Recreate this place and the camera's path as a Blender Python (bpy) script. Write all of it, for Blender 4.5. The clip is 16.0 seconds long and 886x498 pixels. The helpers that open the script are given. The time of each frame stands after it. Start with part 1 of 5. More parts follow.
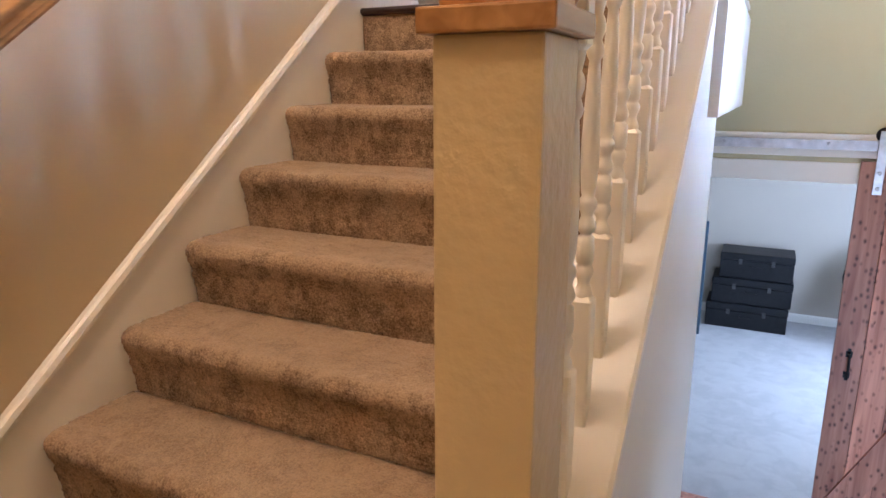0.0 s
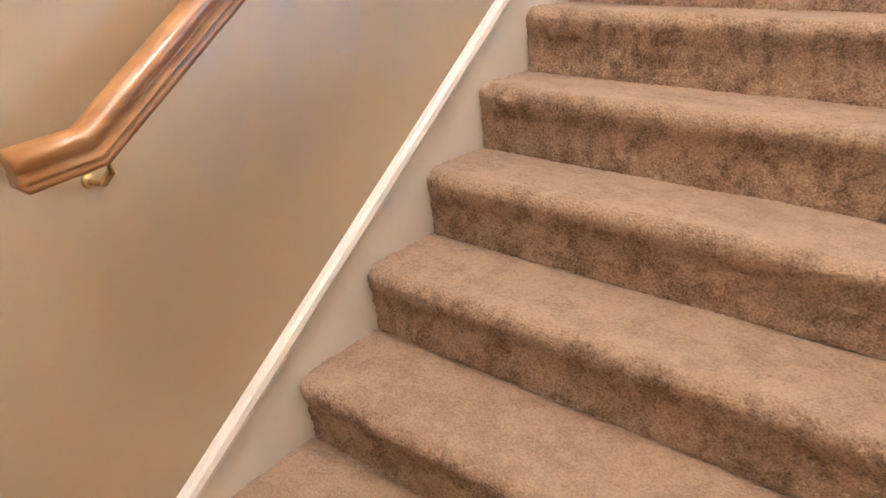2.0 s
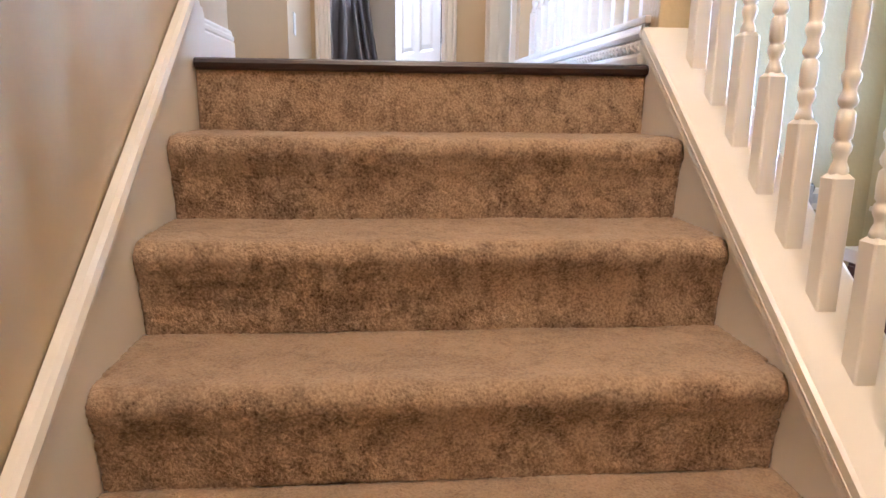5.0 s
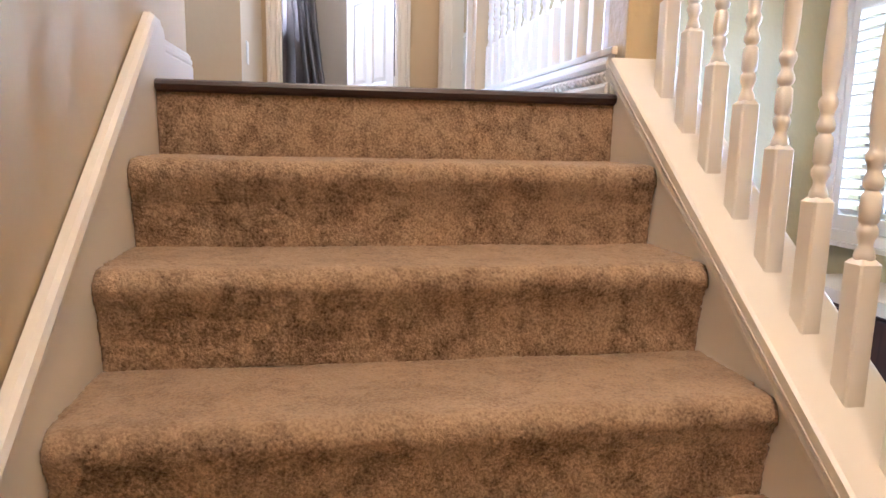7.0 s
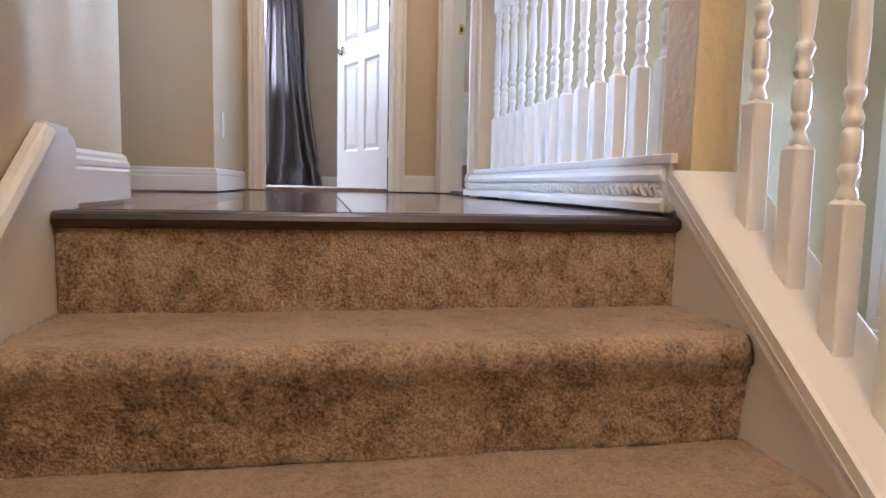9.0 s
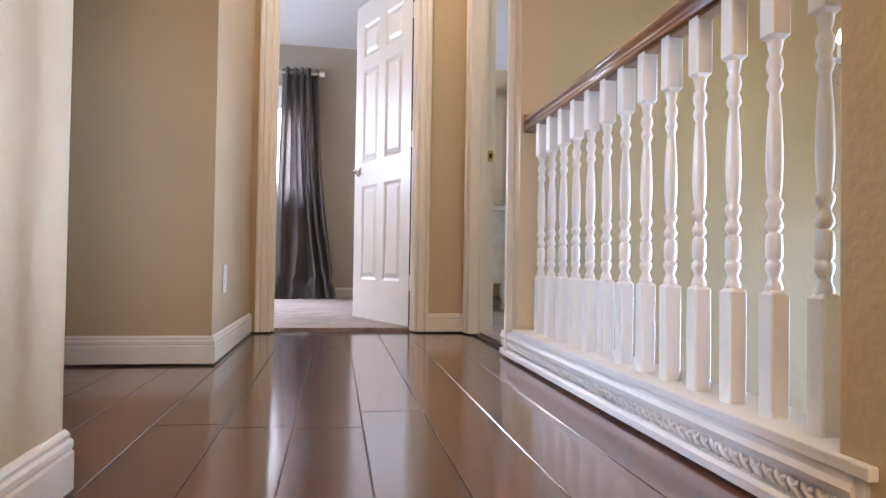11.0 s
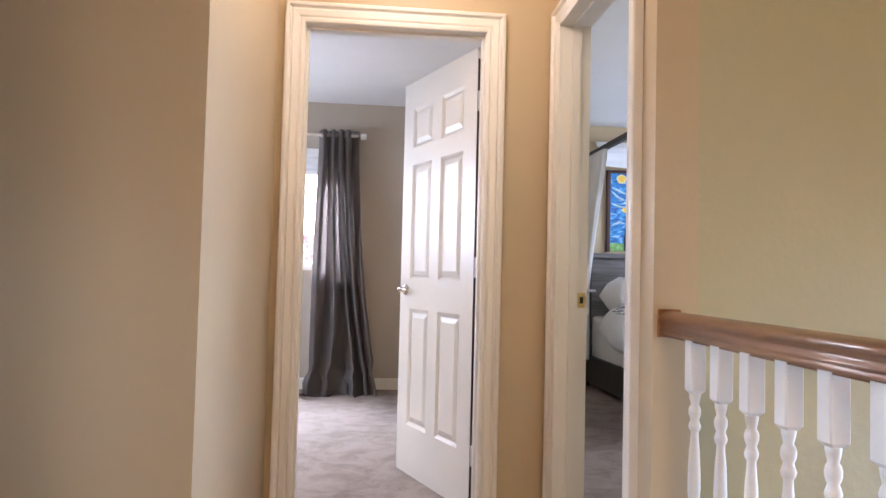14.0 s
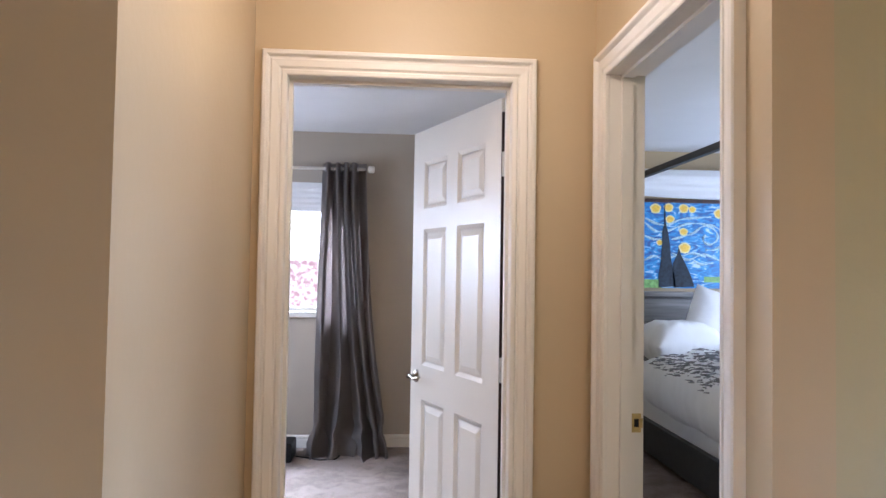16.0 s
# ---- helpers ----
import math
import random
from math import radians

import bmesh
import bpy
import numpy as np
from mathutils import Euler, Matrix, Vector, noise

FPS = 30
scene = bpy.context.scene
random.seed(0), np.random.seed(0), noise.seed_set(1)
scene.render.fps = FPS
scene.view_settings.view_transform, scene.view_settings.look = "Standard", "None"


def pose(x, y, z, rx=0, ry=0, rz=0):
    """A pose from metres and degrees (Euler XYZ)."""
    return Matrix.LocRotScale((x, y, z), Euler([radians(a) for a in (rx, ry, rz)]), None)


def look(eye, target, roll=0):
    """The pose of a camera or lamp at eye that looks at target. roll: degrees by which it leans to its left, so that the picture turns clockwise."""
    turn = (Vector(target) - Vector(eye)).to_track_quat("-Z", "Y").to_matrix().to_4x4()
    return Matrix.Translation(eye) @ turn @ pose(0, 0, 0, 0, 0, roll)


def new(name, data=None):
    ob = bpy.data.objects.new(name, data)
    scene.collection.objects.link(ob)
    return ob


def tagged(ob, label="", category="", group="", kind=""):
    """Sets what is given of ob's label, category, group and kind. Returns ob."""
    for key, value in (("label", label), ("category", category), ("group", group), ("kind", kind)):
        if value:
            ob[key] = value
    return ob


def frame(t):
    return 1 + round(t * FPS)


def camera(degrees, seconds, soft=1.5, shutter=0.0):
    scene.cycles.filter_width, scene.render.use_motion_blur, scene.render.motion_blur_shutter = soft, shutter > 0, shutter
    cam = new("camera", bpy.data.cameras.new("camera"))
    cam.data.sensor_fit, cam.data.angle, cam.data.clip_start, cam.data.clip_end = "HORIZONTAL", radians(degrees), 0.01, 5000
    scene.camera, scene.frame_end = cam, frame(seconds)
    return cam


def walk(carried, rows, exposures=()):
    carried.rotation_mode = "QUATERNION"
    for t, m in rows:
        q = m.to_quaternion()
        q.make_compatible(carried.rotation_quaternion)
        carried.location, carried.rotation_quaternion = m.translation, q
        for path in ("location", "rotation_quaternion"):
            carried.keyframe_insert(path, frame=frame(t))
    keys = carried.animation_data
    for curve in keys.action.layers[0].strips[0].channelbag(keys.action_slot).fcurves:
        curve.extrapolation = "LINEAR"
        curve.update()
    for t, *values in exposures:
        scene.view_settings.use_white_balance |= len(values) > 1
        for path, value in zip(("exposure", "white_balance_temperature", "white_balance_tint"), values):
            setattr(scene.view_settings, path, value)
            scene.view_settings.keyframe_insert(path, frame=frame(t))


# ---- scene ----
cam = camera(68.0, 16.0)
PATH = [
    (0, (1.417, -2.211, -0.303), (0.562, -0.466, -0.776), -0.1),
    (0.5, (1.347, -2.204, -0.346), (0.466, -0.518, -0.965), 0.2),
    (1, (1.255, -2.184, -0.365), (0.282, -0.59, -1.08), -0.4),
    (1.5, (1.137, -2.197, -0.322), (0.077, -0.685, -1.09), -0.1),
    (2, (0.956, -2.175, -0.244), (-0.128, -0.697, -1.044), 0.0),
    (2.5, (0.813, -2.106, -0.185), (-0.257, -0.625, -0.999), 0.4),
    (3, (0.731, -1.922, -0.096), (-0.174, -0.301, -0.839), 0.5),
    (3.5, (0.646, -1.811, -0.133), (0.008, 0.001, -0.688), 0.1),
    (4, (0.469, -1.751, -0.119), (0.227, 0.184, -0.562), 1.0),
    (4.5, (0.436, -1.711, -0.12), (0.455, 0.245, -0.535), 0.8),
    (4.7, (0.451, -1.682, -0.112), (0.54, 0.269, -0.543), 0.7),
    (6.8, (0.379, -1.608, -0.157), (0.721, 0.337, -0.475), 1.2),
    (7, (0.383, -1.61, -0.137), (0.725, 0.335, -0.457), 1.2),
    (7.5, (0.421, -1.516, -0.102), (0.777, 0.427, -0.411), 1.2),
    (8, (0.465, -1.414, -0.068), (0.837, 0.529, -0.362), 1.3),
    (8.5, (0.476, -1.323, -0.034), (0.849, 0.627, -0.278), 1.2),
    (9, (0.43, -1.162, 0.046), (0.79, 0.796, -0.148), 1.2),
    (9.5, (0.394, -1.051, 0.195), (0.747, 0.914, 0.076), 1.2),
    (9.7, (0.407, -1.016, 0.207), (0.753, 0.953, 0.129), 1.2),
    (11.8, (0.422, -0.478, 0.532), (0.734, 1.497, 0.596), 0.9),
    (12, (0.426, -0.417, 0.568), (0.733, 1.557, 0.641), 1.0),
    (12.5, (0.4, -0.301, 0.692), (0.684, 1.677, 0.773), 1.1),
    (13, (0.354, -0.165, 0.836), (0.605, 1.818, 0.916), 1.1),
    (13.5, (0.392, -0.028, 0.895), (0.613, 1.959, 0.966), 1.2),
    (14, (0.407, 0.131, 1.05), (0.602, 2.12, 1.124), 1.4),
    (14.5, (0.374, 0.275, 1.191), (0.553, 2.266, 1.257), 1.2),
    (15, (0.404, 0.376, 1.257), (0.569, 2.369, 1.319), 1.0),
    (15.5, (0.427, 0.547, 1.344), (0.59, 2.539, 1.41), 1.0),
    (16, (0.448, 0.657, 1.43), (0.594, 2.65, 1.497), 0.9),
]
walk(cam, [(t, look(eye, target, roll)) for t, eye, target, roll in PATH],
     [(0, 0.55, 5900, 22), (1.0, 0.98, 6100, 20), (1.5, 1.35, 5450, 17), (2.0, 1.40, 4850, 15), (3.0, 1.33, 4750, 15), (3.5, 1.33, 4700, 15), (4.0, 1.13, 5050, 16), (4.7, 0.76, 5400, 18), (7.0, 0.72, 5550, 19), (9.0, 0.20, 5450, 19), (12.0, 0.0, 6350, 21), (14.0, 0.0, 6300, 21), (15.5, -0.08, 6050, 20), (16.0, -0.32, 5950, 19)])

# ---- world, lamps, exposure ----
scene.view_settings.exposure = 0.0
world = bpy.data.worlds.new("sky")
scene.world = world
world.use_nodes = True
wn = world.node_tree
sky = wn.nodes.new("ShaderNodeTexSky")
sky.sky_type, sky.sun_disc = "NISHITA", False
sky.sun_elevation, sky.sun_rotation = radians(40), radians(120)
wn.nodes["Background"].inputs["Strength"].default_value = 0.1
wn.links.new(sky.outputs[0], wn.nodes["Background"].inputs["Color"])


def area_lamp(name, m, w, h, watts, colour, spread=180):
    d = bpy.data.lights.new(name, "AREA")
    d.shape, d.size, d.size_y, d.energy, d.color = "RECTANGLE", w, h, watts, colour
    d.spread = radians(spread)
    ob = new(name, d)
    ob.matrix_world = m
    return ob


def bulb_lamp(name, at, watts, colour, radius=0.03):
    d = bpy.data.lights.new(name, "POINT")
    d.energy, d.color, d.shadow_soft_size = watts, colour, radius
    ob = new(name, d)
    ob.location = at
    return ob


COOL, DAY, WARM = (0.52, 0.73, 1.0), (0.66, 0.81, 1.0), (1.0, 0.78, 0.52)
R, T, W = 0.1775, 0.2290, 1.10          # riser, going, width of the flight
MID, LOW, CEIL = -8 * R, -2.90, 2.54    # half landing, lower storey, ceiling
EAST = 3.15
area_lamp("stair_window_light", pose(EAST + 0.13, 0.87, 0.06, 0, 90, 0), 1.15, 1.35, 55, COOL, 115)
# Extra narrow lamp behind the ungapped shutters, added to streak the stair wall.
area_lamp("stair_window_streak_light", pose(EAST + 0.12, 0.40, 0.10, 0, 90, 0), 1.05, 0.16, 48, COOL, 66)
area_lamp("bedroom_window_light", pose(-0.75, 6.65, 2.65, -58, 0, 0), 1.4, 0.8, 900, DAY)
# Added fill lamp inside the solid west wall, brightening the open bedroom door.
area_lamp("bedroom_west_fill_light", pose(-1.80, 4.6, 1.45, 0, -64, 0), 1.1, 1.2, 95, DAY)
area_lamp("canopy_room_window_light", pose(4.95, 4.4, 1.5, 0, 90, 0), 1.4, 1.6, 140, DAY)
area_lamp("side_passage_window_light", pose(-2.55, 0.85, 1.2, 0, -75, 0), 1.2, 0.5, 14, COOL, 56)
area_lamp("lower_room_window_light", pose(3.35, 4.0, -1.6, 0, 90, 0), 1.5, 1.6, 105, COOL)
# Added fill lamp for the lower stairwell; the south wall has no opening here.
area_lamp("lower_hall_fill_light", pose(2.3, -3.22, -2.1, 90, 0, 0), 1.3, 1.2, 112, COOL)
bulb_lamp("landing_lamp_light", (0.7, -2.8, 2.25), 58, WARM, 0.2)
# The flight's lamp is an added, unseen source, lighting the treads from above.
bulb_lamp("flight_lamp_light", (0.6, -1.40, 2.25), 37, WARM, 0.2)
bulb_lamp("hall_lamp_light", (0.5, 2.2, 2.30), 17, (1.0, 0.87, 0.72), 0.2)
bulb_lamp("chandelier_light", (2.3, 1.05, 1.12), 1.0, WARM, 0.06)

# ---- materials ----


def material(name, colour, rough=0.6, metal=0.0, scale=8.0, vary=0.12, bump=0.0, bump_scale=200.0, coat=0.0):
    m = bpy.data.materials.new(name)
    m.use_nodes = True
    nt = m.node_tree
    b = nt.nodes["Principled BSDF"]
    b.inputs["Roughness"].default_value, b.inputs["Metallic"].default_value = rough, metal
    b.inputs["Coat Weight"].default_value = coat
    tc = nt.nodes.new("ShaderNodeTexCoord")
    n = nt.nodes.new("ShaderNodeTexNoise")
    n.inputs["Scale"].default_value, n.inputs["Detail"].default_value = scale, 5
    nt.links.new(tc.outputs["Object"], n.inputs["Vector"])
    r = nt.nodes.new("ShaderNodeValToRGB")
    lo, hi = [max(0, c * (1 - vary)) for c in colour], [min(1, c * (1 + vary)) for c in colour]
    r.color_ramp.elements[0].position, r.color_ramp.elements[1].position = 0.3, 0.7
    r.color_ramp.elements[0].color, r.color_ramp.elements[1].color = (*lo, 1), (*hi, 1)
    nt.links.new(n.outputs["Fac"], r.inputs["Fac"])
    nt.links.new(r.outputs["Color"], b.inputs["Base Color"])
    if bump:
        n2 = nt.nodes.new("ShaderNodeTexNoise")
        n2.inputs["Scale"].default_value, n2.inputs["Detail"].default_value = bump_scale, 3
        nt.links.new(tc.outputs["Object"], n2.inputs["Vector"])
        bp = nt.nodes.new("ShaderNodeBump")
        bp.inputs["Strength"].default_value, bp.inputs["Distance"].default_value = bump, 0.004
        nt.links.new(n2.outputs["Fac"], bp.inputs["Height"])
        nt.links.new(bp.outputs["Normal"], b.inputs["Normal"])
    return m


def wood(name, dark, light, rough, axis, scale=6.0, coat=0.0, knots=False):
    """Grain drawn out along one axis (0, 1, 2), with each piece a little different."""
    m = bpy.data.materials.new(name)
    m.use_nodes = True
    nt = m.node_tree
    b = nt.nodes["Principled BSDF"]
    b.inputs["Roughness"].default_value, b.inputs["Coat Weight"].default_value = rough, coat
    b.inputs["Coat Roughness"].default_value = 0.13
    tc = nt.nodes.new("ShaderNodeTexCoord")
    mp = nt.nodes.new("ShaderNodeMapping")
    sc = [scale * 6] * 3
    sc[axis] = scale * 0.5
    mp.inputs["Scale"].default_value = sc
    nt.links.new(tc.outputs["Object"], mp.inputs["Vector"])
    oi = nt.nodes.new("ShaderNodeObjectInfo")
    add = nt.nodes.new("ShaderNodeVectorMath")
    add.operation = "ADD"
    mul = nt.nodes.new("ShaderNodeMath")
    mul.operation, mul.inputs[1].default_value = "MULTIPLY", 37.0
    nt.links.new(oi.outputs["Random"], mul.inputs[0])
    nt.links.new(mp.outputs[0], add.inputs[0])
    nt.links.new(mul.outputs[0], add.inputs[1])
    n = nt.nodes.new("ShaderNodeTexNoise")
    n.inputs["Scale"].default_value, n.inputs["Detail"].default_value, n.inputs["Distortion"].default_value = 1.0, 6, 0.6
    nt.links.new(add.outputs[0], n.inputs["Vector"])
    r = nt.nodes.new("ShaderNodeValToRGB")
    r.color_ramp.elements[0].position, r.color_ramp.elements[1].position = 0.32, 0.68
    r.color_ramp.elements[0].color, r.color_ramp.elements[1].color = (*dark, 1), (*light, 1)
    nt.links.new(n.outputs["Fac"], r.inputs["Fac"])
    out = r.outputs["Color"]
    hs = nt.nodes.new("ShaderNodeHueSaturation")
    mr = nt.nodes.new("ShaderNodeMapRange")
    mr.inputs["To Min"].default_value, mr.inputs["To Max"].default_value = 0.75, 1.25
    nt.links.new(oi.outputs["Random"], mr.inputs["Value"])
    nt.links.new(mr.outputs[0], hs.inputs["Value"])
    nt.links.new(out, hs.inputs["Color"])
    out = hs.outputs["Color"]
    if knots:
        v = nt.nodes.new("ShaderNodeTexVoronoi")
        mk = nt.nodes.new("ShaderNodeMapping")
        ks = [8.0] * 3
        ks[axis] = 5.0
        mk.inputs["Scale"].default_value = ks
        nt.links.new(tc.outputs["Object"], mk.inputs["Vector"])
        nt.links.new(mk.outputs[0], v.inputs["Vector"])
        kr = nt.nodes.new("ShaderNodeValToRGB")
        kr.color_ramp.elements[0].position, kr.color_ramp.elements[1].position = 0.08, 0.46
        kr.color_ramp.elements[0].color, kr.color_ramp.elements[1].color = (0.18, 0.12, 0.1, 1), (1, 1, 1, 1)
        nt.links.new(v.outputs["Distance"], kr.inputs["Fac"])
        mx = nt.nodes.new("ShaderNodeMix")
        mx.data_type, mx.blend_type = "RGBA", "MULTIPLY"
        some = nt.nodes.new("ShaderNodeMath")
        some.operation, some.inputs[1].default_value = "GREATER_THAN", 0.52
        chance = nt.nodes.new("ShaderNodeSeparateColor")
        nt.links.new(v.outputs["Color"], chance.inputs[0])
        nt.links.new(chance.outputs[0], some.inputs[0])
        nt.links.new(some.outputs[0], mx.inputs["Factor"])
        nt.links.new(out, mx.inputs["A"])
        nt.links.new(kr.outputs["Color"], mx.inputs["B"])
        out = mx.outputs["Result"]
    nt.links.new(out, b.inputs["Base Color"])
    bp = nt.nodes.new("ShaderNodeBump")
    bp.inputs["Strength"].default_value, bp.inputs["Distance"].default_value = 0.15, 0.002
    nt.links.new(n.outputs["Fac"], bp.inputs["Height"])
    nt.links.new(bp.outputs["Normal"], b.inputs["Normal"])
    return m


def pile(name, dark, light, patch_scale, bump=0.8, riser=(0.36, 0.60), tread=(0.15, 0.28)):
    """Cut-pile carpet: tufts, and blotches where the pile lies over; (blotch, tuft) contrast on upright and on trodden
    faces. Upward faces are also coloured paler, as if lit from above.
    """
    m = bpy.data.materials.new(name)
    m.use_nodes = True
    nt = m.node_tree

    def node(kind, **values):
        q = nt.nodes.new(kind)
        for k, v in values.items():
            q.inputs[k.replace("_", " ")].default_value = v
        return q

    def maths(op, a, b, c=None):
        q = nt.nodes.new("ShaderNodeMath")
        q.operation = op
        for i, v in enumerate((a, b, c)):
            if v is None:
                continue
            if isinstance(v, (int, float)):
                q.inputs[i].default_value = v
            else:
                nt.links.new(v, q.inputs[i])
        return q.outputs[0]

    def ranged(value, lo, hi, to_lo=0.0, to_hi=1.0):
        q = node("ShaderNodeMapRange", From_Min=lo, From_Max=hi, To_Min=to_lo, To_Max=to_hi)
        nt.links.new(value, q.inputs["Value"])
        return q.outputs[0]

    b = nt.nodes["Principled BSDF"]
    b.inputs["Roughness"].default_value, b.inputs["Specular IOR Level"].default_value = 0.95, 0.1
    b.inputs["Sheen Weight"].default_value, b.inputs["Sheen Roughness"].default_value = 0.12, 0.45
    geo = nt.nodes.new("ShaderNodeNewGeometry")
    squash = node("ShaderNodeMapping", Scale=(1.0, 1.0, 0.75))
    nt.links.new(geo.outputs["Position"], squash.inputs["Vector"])
    blotch = node("ShaderNodeTexNoise", Scale=patch_scale, Detail=4, Roughness=0.68, Distortion=0.5)
    scuff = node("ShaderNodeTexNoise", Scale=patch_scale * 0.4, Detail=2)
    tuft = node("ShaderNodeTexNoise", Scale=190, Detail=2, Roughness=0.6)
    for q in (blotch, scuff):
        nt.links.new(squash.outputs[0], q.inputs["Vector"])
    nt.links.new(geo.outputs["Position"], tuft.inputs["Vector"])
    lying = maths("MULTIPLY_ADD", scuff.outputs["Fac"], 0.45, maths("MULTIPLY", blotch.outputs["Fac"], 0.75))
    lying = maths("SUBTRACT", ranged(lying, 0.50, 0.66), 0.55)
    tips = maths("SUBTRACT", ranged(tuft.outputs["Fac"], 0.28, 0.68), 0.5)
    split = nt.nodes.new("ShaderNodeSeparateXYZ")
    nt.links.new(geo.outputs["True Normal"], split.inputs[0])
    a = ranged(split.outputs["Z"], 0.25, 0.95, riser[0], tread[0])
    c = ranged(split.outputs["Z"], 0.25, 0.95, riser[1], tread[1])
    # Base tone rises from 0.45 to 0.54 on upward faces: overhead light put into colour.
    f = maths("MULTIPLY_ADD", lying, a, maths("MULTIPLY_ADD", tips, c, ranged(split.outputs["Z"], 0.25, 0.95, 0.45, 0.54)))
    r = nt.nodes.new("ShaderNodeValToRGB")
    r.color_ramp.elements[0].position, r.color_ramp.elements[1].position = 0.0, 1.0
    r.color_ramp.elements[0].color, r.color_ramp.elements[1].color = (*dark, 1), (*light, 1)
    nt.links.new(f, r.inputs["Fac"])
    nt.links.new(r.outputs["Color"], b.inputs["Base Color"])
    bp = node("ShaderNodeBump", Strength=bump, Distance=0.005)
    nt.links.new(tuft.outputs["Fac"], bp.inputs["Height"])
    nt.links.new(bp.outputs["Normal"], b.inputs["Normal"])
    return m


PAINT = material("tan_wall_paint", (0.545, 0.422, 0.262), 0.42, scale=1.5, vary=0.03, bump=0.15, bump_scale=38)
PLASTER = material("textured_tan_plaster", (0.60, 0.47, 0.27), 0.34, scale=4, vary=0.05, bump=1.0, bump_scale=42)
for q in PLASTER.node_tree.nodes:
    if q.type == "BUMP":
        q.inputs["Distance"].default_value = 0.0035
OLIVE = material("yellowish_wall_paint", (0.49, 0.435, 0.265), 0.34, scale=1.5, vary=0.03, bump=0.4, bump_scale=38)
GREY_PAINT = material("grey_beige_wall_paint", (0.42, 0.36, 0.29), 0.5, scale=1.5, vary=0.03, bump=0.2, bump_scale=60)
WHITE = material("white_trim_paint", (0.79, 0.745, 0.67), 0.32, scale=3, vary=0.02)
CEILING = material("white_ceiling_paint", (0.78, 0.78, 0.78), 0.8, scale=3, vary=0.02, bump=0.3, bump_scale=90)
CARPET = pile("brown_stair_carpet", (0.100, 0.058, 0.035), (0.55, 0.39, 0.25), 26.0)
ROOM_CARPET = pile("pale_taupe_carpet", (0.10, 0.073, 0.058), (0.40, 0.31, 0.26), 7.0, tread=(0.34, 0.3))
LOW_CARPET = pile("pale_grey_carpet", (0.22, 0.205, 0.195), (0.66, 0.63, 0.60), 6.0, tread=(0.14, 0.25))
PLANK = wood("dark_red_brown_plank", (0.050, 0.014, 0.010), (0.17, 0.050, 0.026), 0.26, 1, 4.0, 1.0)
NOSING = wood("dark_brown_nosing_wood", (0.012, 0.006, 0.005), (0.036, 0.014, 0.010), 0.42, 0, 5.0, 0.08)
OAK = wood("golden_oak", (0.33, 0.15, 0.045), (0.55, 0.29, 0.10), 0.35, 1, 5.0, 0.4)
RAILWOOD = wood("red_brown_rail_wood", (0.16, 0.06, 0.022), (0.36, 0.16, 0.065), 0.3, 1, 6.0, 0.5)
BARN = wood("knotty_red_pine", (0.30, 0.11, 0.07), (0.55, 0.26, 0.18), 0.55, 2, 4.0, 0.0, True)
STEEL = material("galvanised_steel", (0.55, 0.55, 0.56), 0.35, 1.0, 20, 0.2)
NICKEL = material("polished_nickel", (0.72, 0.68, 0.60), 0.15, 1.0, 30, 0.1)
BRASS = material("aged_brass", (0.62, 0.45, 0.2), 0.3, 1.0, 30, 0.2)
PEWTER = material("dark_pewter", (0.10, 0.10, 0.10), 0.4, 1.0, 30, 0.2)
PALE = material("pale_wall_paint", (0.72, 0.70, 0.66), 0.42, scale=1.5, vary=0.03, bump=0.25, bump_scale=60)
BLACK = material("black_leather", (0.009, 0.009, 0.010), 0.42, 0, 30, 0.3, 0.15, 120)
BLACK.node_tree.nodes["Principled BSDF"].inputs["Specular IOR Level"].default_value = 0.2
IRON = material("black_iron", (0.02, 0.02, 0.02), 0.5, 0.6, 30, 0.3)
PLASTIC = material("white_plastic", (0.8, 0.8, 0.78), 0.35, 0, 3, 0.02)

# ---- mesh helpers ----


def mesh_of(bm, name, mat, smooth=False):
    me = bpy.data.meshes.new(name)
    bm.normal_update()
    bm.to_mesh(me)
    bm.free()
    me.materials.append(mat)
    if smooth:
        for p in me.polygons:
            p.use_smooth = True
    return me


def part(name, bm, mat, parent=None, label="", smooth=False):
    ob = new(name, mesh_of(bm, name, mat, smooth))
    if parent is not None:
        ob.parent = parent
    if label:
        ob["label"] = label
    return ob


def share(name, me, parent, m):
    ob = new(name, me)
    ob.parent = parent
    ob.matrix_basis = m
    return ob


def empty(name, label="", category="", group="", kind=""):
    return tagged(new(name), label, category, group, kind)


def box(bm, x0, y0, z0, x1, y1, z1, bevel=0.0, m=None):
    """Adds a box, its edges rounded by bevel, turned by m."""
    vs = [bm.verts.new((x, y, z)) for x in (x0, x1) for y in (y0, y1) for z in (z0, z1)]
    quads = ((0, 1, 3, 2), (4, 6, 7, 5), (0, 4, 5, 1), (2, 3, 7, 6), (0, 2, 6, 4), (1, 5, 7, 3))
    fs = [bm.faces.new([vs[i] for i in q]) for q in quads]
    if bevel:
        es = list({e for f in fs for e in f.edges})
        got = bmesh.ops.bevel(bm, geom=es, offset=bevel, segments=2, affect="EDGES", profile=0.6)
        vs = list({v for f in got["faces"] for v in f.verts} | {v for v in vs if v.is_valid})
    if m is not None:
        for v in vs:
            v.co = m @ v.co
    return bm


def boxes(*args, bevel=0.0):
    bm = bmesh.new()
    for a in args:
        box(bm, *a, bevel=bevel)
    return bm


